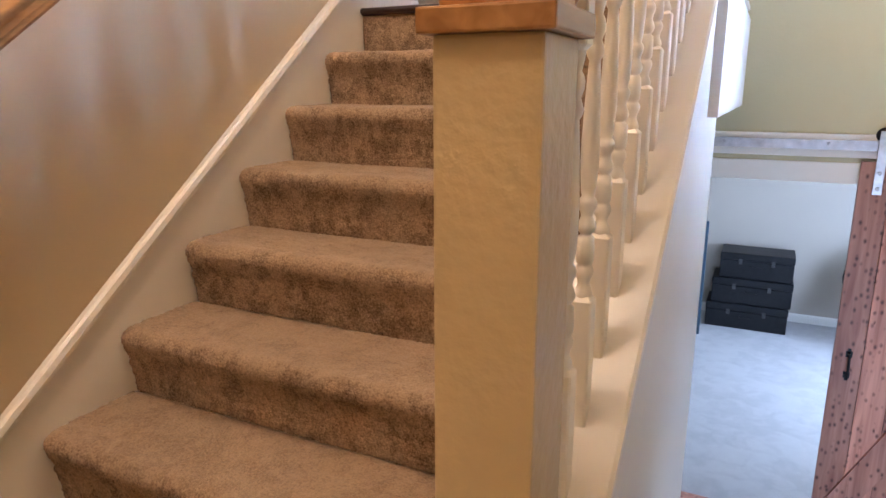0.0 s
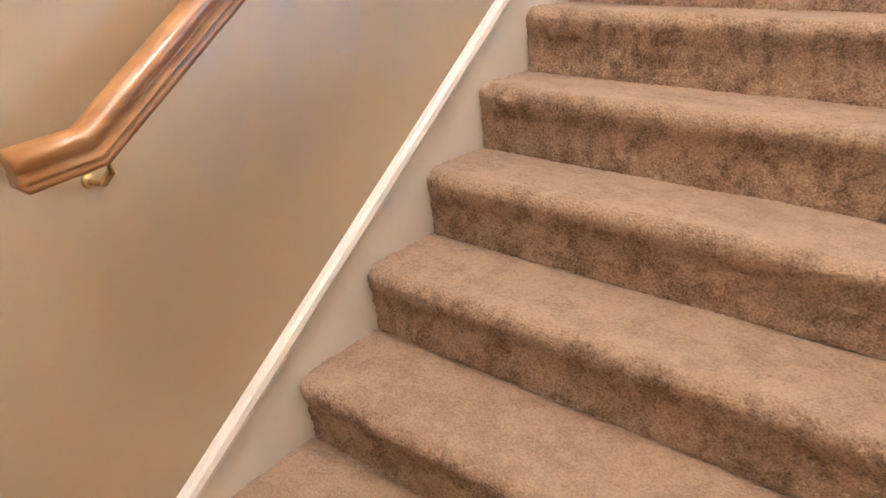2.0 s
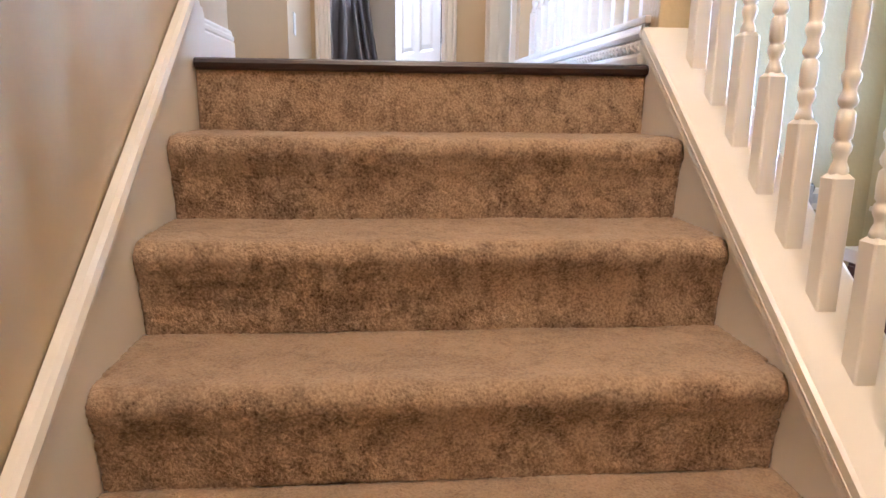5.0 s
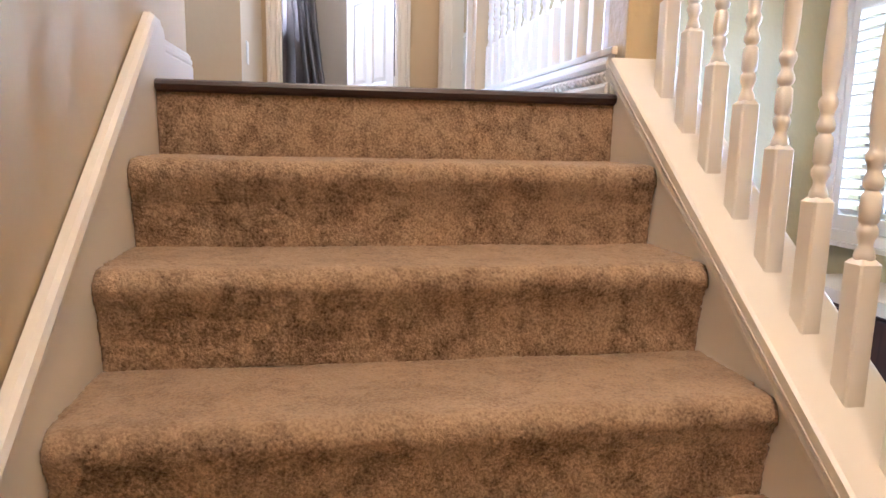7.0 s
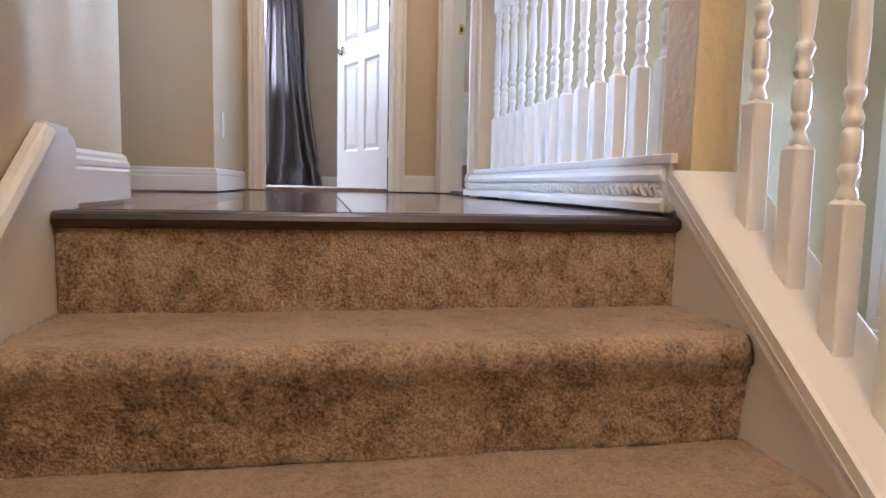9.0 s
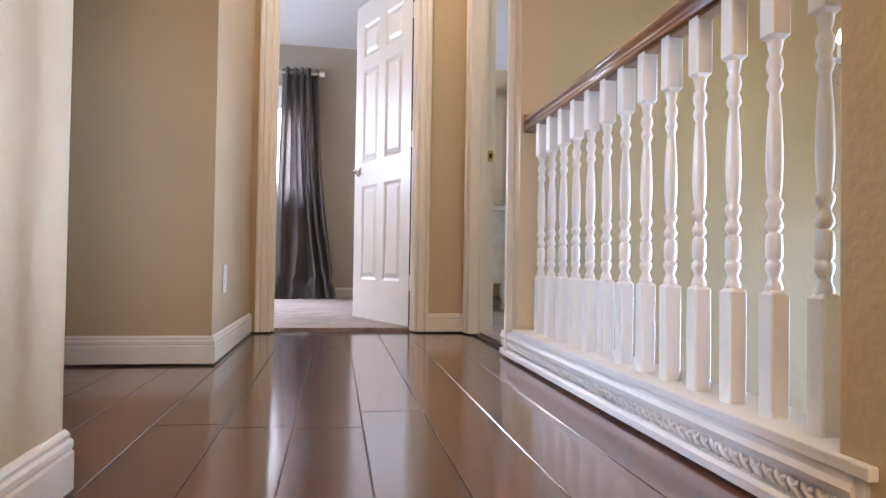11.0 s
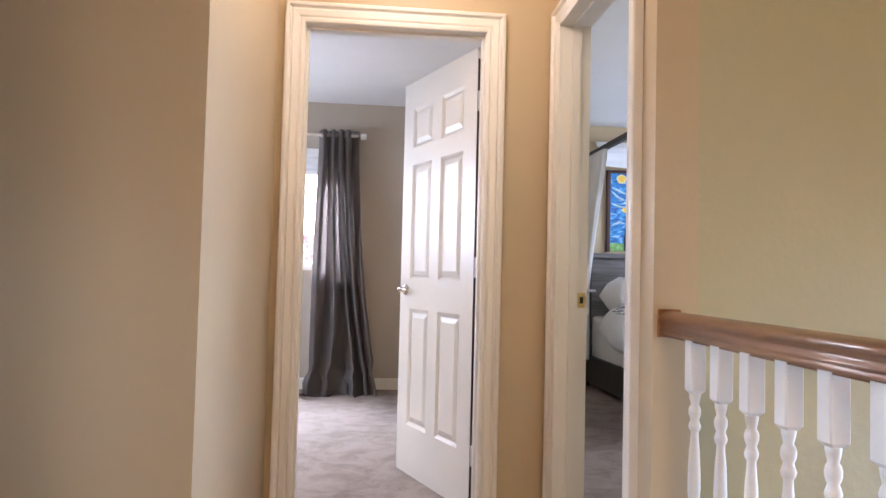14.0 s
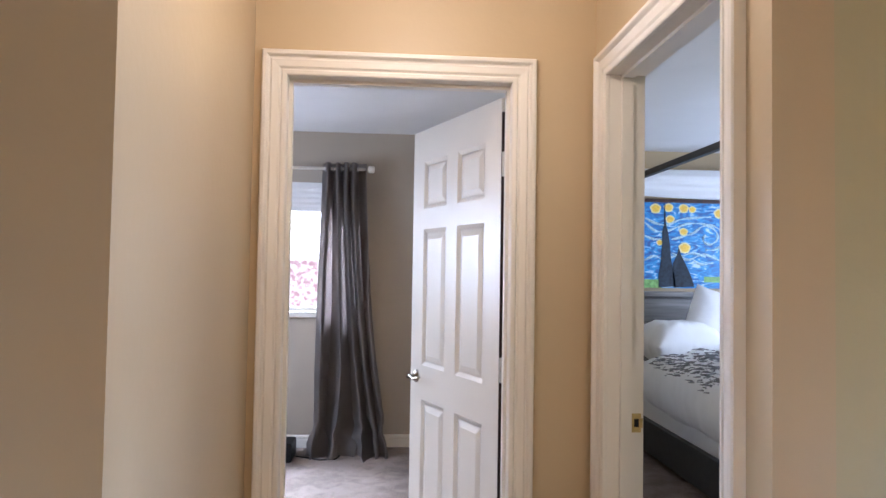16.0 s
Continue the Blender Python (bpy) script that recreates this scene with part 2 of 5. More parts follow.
def prism(bm, outline, axis, a, b):
    """Extrudes a closed outline of pairs along an axis from a to b."""
    def at(p, t):
        c = list(p)
        c.insert(axis, t)
        return bm.verts.new(c)
    lo, hi = [at(p, a) for p in outline], [at(p, b) for p in outline]
    n = len(outline)
    for i in range(n):
        bm.faces.new((lo[i], lo[(i + 1) % n], hi[(i + 1) % n], hi[i]))
    bm.faces.new(lo)
    bm.faces.new(hi)
    bmesh.ops.recalc_face_normals(bm, faces=bm.faces)
    return bm


def sweep(bm, outline, path):
    """Carries a closed outline (side, up) along a path of points, upright, mitred."""
    pts = [Vector(p) for p in path]
    rings = []
    for i, p in enumerate(pts):
        d0 = (p - pts[i - 1]).normalized() if i else (pts[1] - p).normalized()
        d1 = (pts[i + 1] - p).normalized() if i + 1 < len(pts) else d0
        d = (d0 + d1).normalized()
        side = d.cross(Vector((0, 0, 1))).normalized()
        up = side.cross(d).normalized()
        k = 1 / max(0.3, d.dot(d0))
        ka, kb = (k, 1.0) if abs(d0.z) + abs(d1.z) < 1e-6 else (1.0, k)
        rings.append([bm.verts.new(p + side * (a * ka) + up * (b * kb)) for a, b in outline])
    n = len(outline)
    for r0, r1 in zip(rings, rings[1:]):
        for i in range(n):
            bm.faces.new((r0[i], r0[(i + 1) % n], r1[(i + 1) % n], r1[i]))
    bm.faces.new(rings[0])
    bm.faces.new(list(reversed(rings[-1])))
    bmesh.ops.recalc_face_normals(bm, faces=bm.faces)
    return bm


def lathe(bm, profile, seg=14, at=(0, 0, 0)):
    """Turns a profile of (radius, height) round the upright axis at a point."""
    rings = [[bm.verts.new((at[0] + r * math.cos(2 * math.pi * i / seg), at[1] + r * math.sin(2 * math.pi * i / seg), at[2] + z)) for i in range(seg)] for r, z in profile]
    for r0, r1 in zip(rings, rings[1:]):
        for i in range(seg):
            bm.faces.new((r0[i], r0[(i + 1) % seg], r1[(i + 1) % seg], r1[i]))
    bm.faces.new(list(reversed(rings[0])))
    bm.faces.new(rings[-1])
    return bm


def tube(bm, path, r, seg=8):
    """A round bar along a path of points; r is a number or one for each point."""
    pts = [Vector(p) for p in path]
    rs = r if isinstance(r, (list, tuple)) else [r] * len(pts)
    rings = []
    for i, p in enumerate(pts):
        d = (pts[min(i + 1, len(pts) - 1)] - pts[max(i - 1, 0)]).normalized()
        ref = Vector((0, 0, 1)) if abs(d.z) < 0.9 else Vector((1, 0, 0))
        u = d.cross(ref).normalized()
        v = u.cross(d).normalized()
        rings.append([bm.verts.new(p + (u * math.cos(2 * math.pi * k / seg) + v * math.sin(2 * math.pi * k / seg)) * rs[i]) for k in range(seg)])
    for r0, r1 in zip(rings, rings[1:]):
        for k in range(seg):
            bm.faces.new((r0[k], r0[(k + 1) % seg], r1[(k + 1) % seg], r1[k]))
    bm.faces.new(rings[0])
    bm.faces.new(list(reversed(rings[-1])))
    bmesh.ops.recalc_face_normals(bm, faces=bm.faces)
    return bm


def slab(name, label, mat, *bxs):
    return tagged(part(name, boxes(*bxs), mat), label, name.split("_")[0], kind="structure")


# ---- structure: walls, floors, ceilings ----
XH = -0.028                      # painted face of the hall's west wall
XW = -0.015                      # painted face of the west wall
HX = 1.130                       # hall side of the canopy room's wall
YE, YF = 2.86, 2.98              # end wall of the hall
YV = 1.80                        # end wall of the stairwell
DL, DR, DT = 0.081, 0.838, 2.074  # bedroom door opening
CL, CR = 1.969, 2.721            # canopy room door opening, along y

slab("wall_west", "tan painted wall beside the carpeted stairs", PAINT, (XW - 0.12, -3.4, MID - 0.2, XW, 0.432, CEIL))
slab("wall_facing", "tan painted wall facing the stairs, with a picture", PAINT, (-2.6, 1.795, 0, XH, 1.93, CEIL))
slab("wall_hall_west", "tan painted wall of the upstairs hall", PAINT, (XH - 0.12, 1.93, 0, XH, YE, CEIL))
slab("wall_passage_south", "tan painted wall of the side passage", PAINT, (-2.6, 0.312, 0, XW - 0.12, 0.432, CEIL))
slab("wall_passage_end", "tan painted wall closing the side passage", PAINT, (-2.72, 0.312, 0, -2.6, 1.93, CEIL))
slab("wall_hall_end", "tan painted wall around the bedroom door", PAINT,
     (-1.9, YE, 0, DL - 0.012, YF, CEIL), (DR + 0.012, YE, 0, HX, YF, CEIL), (DL - 0.012, YE, DT + 0.012, DR + 0.012, YF, CEIL))
slab("wall_canopy_room", "tan painted wall with an open doorway", PAINT,
     (HX, YV, -0.39, HX + 0.12, CL - 0.012, CEIL), (HX, CR + 0.012, 0, HX + 0.12, 6.4, CEIL), (HX, CL - 0.012, DT + 0.012, HX + 0.12, CR + 0.012, CEIL))
slab("wall_stairwell_end", "pale yellowish painted wall across the stairwell", OLIVE,
     (HX + 0.12, YV, -0.79, EAST, YV + 0.12, CEIL), (1.90, YV, LOW, EAST, YV + 0.12, -0.79), (-0.3, YV, LOW, 0.80, YV + 0.12, -0.39), (0.80, YV, -0.79, HX + 0.12, YV + 0.12, -0.39))
slab("wall_south", "tan painted wall behind the half landing", PAINT, (XW, -3.4, MID - 0.2, EAST, -3.28, CEIL), (HX + 0.12, -3.4, LOW, EAST, -3.28, MID - 0.2))
WY0, WY1, WZ0, WZ1 = 0.15, 1.60, -0.56, 0.68   # shuttered window
slab("wall_east", "pale yellowish painted wall with a shuttered window", OLIVE,
     (EAST, -3.4, LOW, EAST + 0.14, WY0, CEIL), (EAST, WY1, LOW, EAST + 0.14, YV + 0.12, CEIL), (EAST, WY0, LOW, EAST + 0.14, WY1, WZ0), (EAST, WY0, WZ1, EAST + 0.14, WY1, CEIL))
slab("wall_under_stairs", "white painted wall under the stairs", PALE, (1.105, -1.475, LOW, 1.235, 0.42, -1.45))
BX0, BX1, BZ0, BZ1 = -1.35, 0.06, 1.09, 2.13   # bedroom window
slab("wall_bedroom_back", "grey-beige painted bedroom wall with a window", GREY_PAINT,
     (-1.9, 6.0, 0, BX0, 6.12, CEIL), (BX1, 6.0, 0, HX, 6.12, CEIL), (BX0, 6.0, 0, BX1, 6.12, BZ0), (BX0, 6.0, BZ1, BX1, 6.12, CEIL))
slab("wall_bedroom_west", "grey-beige painted bedroom wall", GREY_PAINT, (-2.02, YF, 0, -1.9, 6.12, CEIL))
slab("wall_canopy_back", "pale tan painted wall behind the canopy bed", PAINT, (HX, 6.4, 0, 5.0, 6.52, CEIL))
slab("wall_canopy_east", "pale tan painted wall of the canopy room", PAINT, (5.0, 1.92, 0, 5.12, 6.52, CEIL))
slab("wall_canopy_south", "pale tan painted wall of the canopy room", PAINT, (EAST, YV, 0, 5.0, YV + 0.12, CEIL))
slab("wall_lower_back", "pale painted wall of the lower room", GREY_PAINT, (-0.4, 5.95, LOW, 3.4, 6.07, -0.45))
slab("wall_lower_sides", "pale painted walls of the lower room", GREY_PAINT, (-0.52, YV, LOW, -0.4, 6.07, -0.45), (3.4, YV + 0.12, LOW, 3.52, 6.07, -0.45))
slab("wall_lower_west", "pale painted wall under the hall", PAINT, (-0.42, 0.42, LOW, -0.3, YV, -0.39))
slab("ceiling_hall", "white ceiling over the stairs and hall", CEILING, (-2.72, -3.4, CEIL, EAST + 0.14, YE + 0.12, CEIL + 0.1))
slab("ceiling_bedrooms", "white bedroom ceiling", CEILING, (-2.02, YE + 0.12, CEIL, 5.12, 6.52, CEIL + 0.1), (EAST + 0.14, YV, CEIL, 5.12, YE + 0.12, CEIL + 0.1))
slab("ceiling_lower", "white ceiling of the lower room", CEILING, (-0.52, YV + 0.12, -0.45, 3.52, 6.07, -0.35))
slab("floor_half_landing", "brown carpet on the half landing", CARPET, (XW, -3.28, MID - 0.25, EAST, -1.60, MID))
slab("floor_lower", "pale grey carpet on the lower floor", LOW_CARPET, (-0.52, -3.4, LOW - 0.1, 3.52, 6.07, LOW))
slab("floor_bedroom", "pale taupe carpet on the bedroom floor", ROOM_CARPET, (-1.9, YF - 0.04, -0.12, HX, 6.0, 0.012))
slab("floor_canopy_room", "pale taupe carpet on the canopy room floor", ROOM_CARPET, (HX + 0.05, 1.92, -0.12, 5.0, 6.4, 0.012))
slab("floor_slab", "white painted edge of the upper floor", PALE, (-2.6, 0.02, -0.39, 1.235, YV, -0.02), (-2.6, YV, -0.34, HX + 0.05, YF - 0.04, -0.02), (1.235, 0.02, -0.39, 1.27, YV, 0.05))

# ---- the flight ----
stairs = empty("staircase", "carpeted staircase with eight risers and a dark wood top nosing", "staircase", kind="structure")
NOSE, NR = 0.032, 0.030


def tufted(prof, cols):
    """A carpeted profile (y, z) carried across the flight, its pile standing up unevenly."""
    pts = []
    for (y0, z0), (y1, z1) in zip(prof, prof[1:]):
        n = max(1, round(math.hypot(y1 - y0, z1 - z0) / 0.006))
        pts += [(y0 + (y1 - y0) * i / n, z0 + (z1 - z0) * i / n) for i in range(n)]
    pts.append(prof[-1])
    norms = []
    for i in range(len(pts)):
        a, b = pts[max(0, i - 1)], pts[min(len(pts) - 1, i + 1)]
        ln = math.hypot(b[0] - a[0], b[1] - a[1])
        norms.append(((b[1] - a[1]) / ln, -(b[0] - a[0]) / ln))
    rg = random.Random(11)
    verts, faces = [], []
    n = len(pts)
    for c in range(cols):
        x = 0.001 + (W - 0.002) * c / (cols - 1)
        pull = 0.008 * max(0, 1 - min(x, W - x) / 0.025) ** 2
        for j, ((y, z), (ny, nz)) in enumerate(zip(pts, norms)):
            w = noise.noise(Vector((x * 5, j * 0.05, 3.1))) * 0.0035 + rg.uniform(-1, 1) * (0.0010 if abs(z) < 0.002 else 0.0022) + 0.002 * noise.noise(Vector((x * 60, j * 0.35, 8.0)))
            nose = 1.0 if z > -0.09 and y < -T * 0.85 else 0.0
            verts.append((x, y + ny * w + pull * nose, z + nz * w - 0.5 * pull * nose))
    for c in range(cols - 1):
        for j in range(n - 1):
            a = c * n + j
            faces.append((a, a + n, a + n + 1, a + 1))
    faces.append(tuple(range(n)))
    faces.append(tuple(reversed(range((cols - 1) * n, cols * n))))
    me = bpy.data.meshes.new("step")
    me.from_pydata(verts, [], faces)
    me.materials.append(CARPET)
    for p in me.polygons:
        p.use_smooth = True
    bm = bmesh.new()
    bm.from_mesh(me)
    bmesh.ops.recalc_face_normals(bm, faces=bm.faces)
    bm.to_mesh(me)
    bm.free()
    return me


def step_mesh():
    prof = [(0.006, -0.006), (-0.002, -0.004), (-0.008, 0.0), (-T - NOSE + NR, 0.0)]
    for i in range(1, 9):
        a = math.pi / 2 * i / 8 * 1.25
        prof.append((-T - NOSE + NR - NR * math.sin(a), -NR + NR * math.cos(a)))
    prof += [(-T - 0.012, -0.085), (-T - 0.002, -0.13), (-T + 0.002, -R - 0.004)]
    return tufted(prof, 200)


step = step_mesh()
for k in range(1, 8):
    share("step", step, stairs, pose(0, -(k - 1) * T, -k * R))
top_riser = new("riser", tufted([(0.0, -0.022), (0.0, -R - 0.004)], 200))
top_riser.parent = stairs
part("carriage", prism(bmesh.new(), [(0.015, -0.03), (0.015, -R - 0.03), (-6 * T - 0.02, -7 * R - 0.03), (-7 * T + 0.02, -7 * R - 0.03), (-7 * T + 0.02, MID), (0.3, MID), (0.3, -0.05)], 0, 0.003, W - 0.003), PAINT, stairs)
bm = bmesh.new()
prism(bm, [(0.094, -0.010), (0.094, -0.036), (-0.004, -0.036), (-0.018, -0.030), (-0.022, -0.020), (-0.018, -0.012), (-0.008, -0.008), (0.04, -0.008)], 0, 0.002, W - 0.002)
part("top_nosing", bm, NOSING, stairs, "near-black rounded wooden nosing")

SL = R / T
skirt = empty("stair_skirt", "white painted skirting board along the stair wall", "skirting", kind="structure")
bm = bmesh.new()
def lz(y):
    return 0.131 + SL * y
prism(bm, [(-1.73, MID), (-1.73, lz(-1.73)), (-0.02, lz(-0.02)), (-0.018, lz(-0.02) + 0.018), (0.072, lz(-0.02) + 0.014), (0.078, lz(-0.02) + 0.004), (0.098, lz(-0.02)), (0.110, lz(-0.02) - 0.014), (0.112, 0.0), (0.112, -0.1), (-0.1, -0.3), (-1.5, MID)], 0, XW, 0.0)
part("board", bm, WHITE, skirt)
bm = bmesh.new()
sweep(bm, [(-0.008, -0.004), (0.004, -0.010), (0.016, -0.010), (0.018, 0.000), (0.014, 0.012), (0.006, 0.017), (-0.008, 0.018)], [(-0.003, -1.735, lz(-1.735)), (-0.003, -0.02, lz(-0.02))])
part("cap", bm, WHITE, skirt)

# closed string, its cap and moulding
curb = empty("stair_curb", "white painted sloping curb under the stair balusters", "stringer", kind="structure")
def cz(y):
    return 0.083 + SL * y
bm = bmesh.new()
prism(bm, [(-1.475, cz(-1.475) - 0.02), (0.0, cz(0.0) - 0.02), (0.0, -0.02), (0.42, -0.39), (0.42, -1.44), (-1.475, -1.44)], 0, 1.105, 1.235)
part("wall", bm, PAINT, curb, "tan painted wall under the stair curb")
bm = bmesh.new()
prism(bm, [(-1.475, cz(-1.475) - 0.02), (0.0, cz(0.0) - 0.02), (0.0, -0.28), (-1.0, -1.42), (-1.475, -1.42)], 0, 1.0985, 1.1045)
part("skirt_board", bm, WHITE, curb)
bm = bmesh.new()
prism(bm, [(-1.475, cz(-1.475) - 0.05), (0.0, cz(0.0) - 0.05), (0.02, -0.02), (0.02, -0.39), (0.42, -0.39), (0.42, LOW), (-1.475, LOW)], 0, 1.2355, 1.2395)
part("facing", bm, PALE, curb, "white painted outer face under the stairs")
bm = bmesh.new()
sweep(bm, [(-0.085, -0.02), (0.085, -0.02), (0.085, -0.003), (0.078, 0.0), (-0.078, 0.0), (-0.085, -0.003)], [(1.17, -1.475, cz(-1.475)), (1.17, 0.0, cz(0.0))])
part("cap", bm, WHITE, curb)
for xo in (1.0935, 1.2415):
    bm = bmesh.new()
    sg = 1 if xo < 1.17 else -1
    sweep(bm, [(-0.008 * sg, -0.052), (0.004 * sg, -0.052), (0.004 * sg, -0.020), (-0.014 * sg, -0.021), (-0.012 * sg, -0.030), (-0.006 * sg, -0.034), (-0.010 * sg, -0.042)], [(xo + 0.004 * sg, -1.475, cz(-1.475)), (xo + 0.004 * sg, 0.0, cz(0.0))])
    part("moulding", bm, WHITE, curb)

# upper curb with the carved band
ucurb = empty("landing_curb", "white painted curb with a carved band under the landing balusters", "curb", kind="structure")
part("core", boxes((1.125, 0.118, 0.0, 1.235, YV, 0.10), (1.1125, 0.06, 0.0, 1.1215, 0.118, 0.10)), WHITE, ucurb)
part("cap", boxes((1.105, 0.118, 0.098, 1.262, YV, 0.118), (1.105, 0.045, 0.098, 1.1215, 0.119, 0.118), bevel=0.003), WHITE, ucurb)
bm = bmesh.new()
prism(bm, [(1.125, 0.001), (1.104, 0.001), (1.102, 0.018), (1.108, 0.026), (1.117, 0.030), (1.117, 0.060), (1.107, 0.064), (1.103, 0.076), (1.108, 0.086), (1.110, 0.098), (1.125, 0.098)], 1, 0.075, 1.985)
part("moulding", bm, WHITE, ucurb, "white moulding with a carved leaf band")
bm = bmesh.new()
leaf_path = [(0.0, 0.000), (0.012, 0.008), (0.022, 0.017), (0.026, 0.025)]
tube(bm, [(1.1115 - 0.001 * i, -0.010 + y, 0.033 + z) for i, (y, z) in enumerate(leaf_path)], [0.0035, 0.0062, 0.0062, 0.003], 6)
tube(bm, [(1.1115, -0.004, 0.056), (1.109, 0.001, 0.050), (1.111, 0.003, 0.043)], [0.003, 0.0055, 0.003], 6)
leaf = mesh_of(bm, "leaf_ornament", WHITE, True)
n_leaf = 62
for i in range(n_leaf):
    share("leaf_ornament", leaf, ucurb, pose(0, 0.095 + (1.985 - 0.125) * i / (n_leaf - 1), 0))

# posts
def post(x0, y0, x1, y1, z0, z1, label):
    p = empty("newel_post", label, "newel post", "newel posts")
    part("shaft", boxes((x0, y0, z0, x1, y1, z1), bevel=0.004), PLASTER, p)
    part("cap_board", boxes((x0 - 0.012, y0 - 0.014, z1, x1 + 0.014, y1 + 0.014, z1 + 0.026), bevel=0.003), OAK, p, "golden oak cap board")
    part("cap_top", boxes((x0 + 0.004, y0 + 0.004, z1 + 0.026, x1 - 0.004, y1 - 0.004, z1 + 0.05), bevel=0.006), OAK, p, "golden oak cap block")
    return p
post(1.103, -1.595, 1.222, -1.475, MID, -0.250, "square plastered newel post with an oak cap")
post(1.122, 0.0, 1.222, 0.116, 0.06, 1.02, "square plastered newel post at the stair head")

# balusters
def turned(length):
    """Radii and heights of the turned middle of a baluster, from the lower block up."""
    b = []
    def cove(z):
        b.extend([(0.0105, z), (0.0155, z + 0.004), (0.0185, z + 0.011), (0.0165, z + 0.018), (0.0120, z + 0.027), (0.0125, z + 0.034), (0.0175, z + 0.043), (0.0185, z + 0.050), (0.0160, z + 0.056)])
    cove(0.0)
    b.extend([(0.0125, 0.060), (0.0170, 0.064), (0.0180, 0.085), (0.0165, 0.104), (0.0120, 0.108)])
    cove(0.110)
    top = length - 0.100
    b.extend([(0.0120, 0.170), (0.0150, 0.185), (0.0178, 0.22), (0.0175, 0.255), (0.0150, 0.31)])
    b.extend([(0.0118, 0.36 if top > 0.37 else top - 0.02), (0.0105, top)])
    b.extend([(r, top + 0.004 + (z - 0.0) * 1.0) for r, z in [(0.0150, 0.002), (0.0175, 0.010), (0.0150, 0.017), (0.0115, 0.026), (0.0170, 0.038), (0.0175, 0.048), (0.0150, 0.056), (0.0110, 0.062), (0.0150, 0.076), (0.0165, 0.086), (0.0120, 0.095)]])
    return [(r * 0.82, z) for r, z in b]


def baluster_parts(cut, low_h, up_h, total):
    """Meshes of lower block, turned shaft and upper block; cut tilts the foot and head to the slope."""
    h = 0.0185
    def block(z0, z1, tilt0, tilt1):
        bm = bmesh.new()
        c = 0.003
        ring = [(-h + c, -h), (h - c, -h), (h, -h + c), (h, h - c), (h - c, h), (-h + c, h), (-h, h - c), (-h, -h + c)]
        lo = [bm.verts.new((x, y, z0 + tilt0 * y)) for x, y in ring]
        hi = [bm.verts.new((x, y, z1 + tilt1 * y)) for x, y in ring]
        for i in range(8):
            bm.faces.new((lo[i], lo[(i + 1) % 8], hi[(i + 1) % 8], hi[i]))
        if not tilt0:
            r2 = [bm.verts.new((x * 0.62, y * 0.62, z0 - 0.008)) for x, y in ring]
            for i in range(8):
                bm.faces.new((r2[i], r2[(i + 1) % 8], lo[(i + 1) % 8], lo[i]))
            bm.faces.new(list(reversed(r2)))
        else:
            bm.faces.new(list(reversed(lo)))
        if not tilt1:
            r2 = [bm.verts.new((x * 0.62, y * 0.62, z1 + 0.008)) for x, y in ring]
            for i in range(8):
                bm.faces.new((hi[i], hi[(i + 1) % 8], r2[(i + 1) % 8], r2[i]))
            bm.faces.new(r2)
        else:
            bm.faces.new(hi)
        return bm
    e = cut if cut else 1e-6
    low = mesh_of(block(0, low_h, e, 0), "lower_block", WHITE)
    up = mesh_of(block(total - up_h, total, 0, e), "upper_block", WHITE)
    bm = bmesh.new()
    lathe(bm, turned(total - up_h - low_h), 14, (0, 0, low_h))
    mid = mesh_of(bm, "turned_shaft", WHITE, True)
    return low, mid, up


def balustrade(label, group, meshes, places):
    for x, y, z in places:
        b = empty("baluster", label, "baluster", group)
        for nm, me in zip(("lower_block", "turned_shaft", "upper_block"), meshes):
            share(nm, me, b, Matrix.Identity(4))
        b.matrix_basis = pose(x, y, z)


STAIR_RAIL = 0.80
balustrade("white painted turned wooden baluster on the stair curb", "stair balusters", baluster_parts(SL, 0.205, 0.12, STAIR_RAIL),
           [(1.172, -0.118 - 0.1075 * i, cz(-0.118 - 0.1075 * i)) for i in range(13)])
balustrade("white painted turned wooden baluster on the landing curb", "landing balusters", baluster_parts(0, 0.212, 0.12, 0.905 - 0.118),
           [(1.172, 0.205 + 0.1205 * i, 0.118) for i in range(13)])
HALF = [(0.026, 0.0), (0.027, 0.009), (0.0235, 0.0115), (0.027, 0.014), (0.026, 0.019), (0.020, 0.026), (0.0205, 0.031), (0.026, 0.037)]
RAIL = HALF + [(0.029 * math.cos(a), 0.042 + 0.019 * math.sin(a)) for a in [math.pi * k / 12 for k in range(1, 12)]]
RAIL += [(-a, b) for a, b in reversed(HALF)]
bm = bmesh.new()
sweep(bm, RAIL, [(1.172, 0.116, 0.905), (1.172, YV - 0.001, 0.905)])
rail = empty("handrail", "varnished red-brown handrail over the landing balusters", "handrail")
part("rail", bm, RAILWOOD, rail, "", True)
part("fillet", boxes((1.156, 0.117, 0.899, 1.188, YV - 0.002, 0.9055)), RAILWOOD, rail, "flat strip under the rail")
part("wall_rosette", boxes((1.1405, YV - 0.008, 0.897, 1.2035, YV - 0.0005, 0.970), bevel=0.003), RAILWOOD, rail, "thin red-brown end plate on the wall")
rail = empty("handrail", "varnished red-brown handrail over the stair balusters", "handrail")
bm = bmesh.new()
sweep(bm, RAIL, [(1.172, -1.475, cz(-1.475) + STAIR_RAIL), (1.172, -0.002, cz(0) + STAIR_RAIL)])
part("rail", bm, RAILWOOD, rail, "", True)
bm = bmesh.new()
sweep(bm, [(-0.016, -0.006), (0.016, -0.006), (0.016, 0.001), (-0.016, 0.001)], [(1.172, -1.474, cz(-1.474) + STAIR_RAIL), (1.172, -0.003, cz(-0.003) + STAIR_RAIL)])
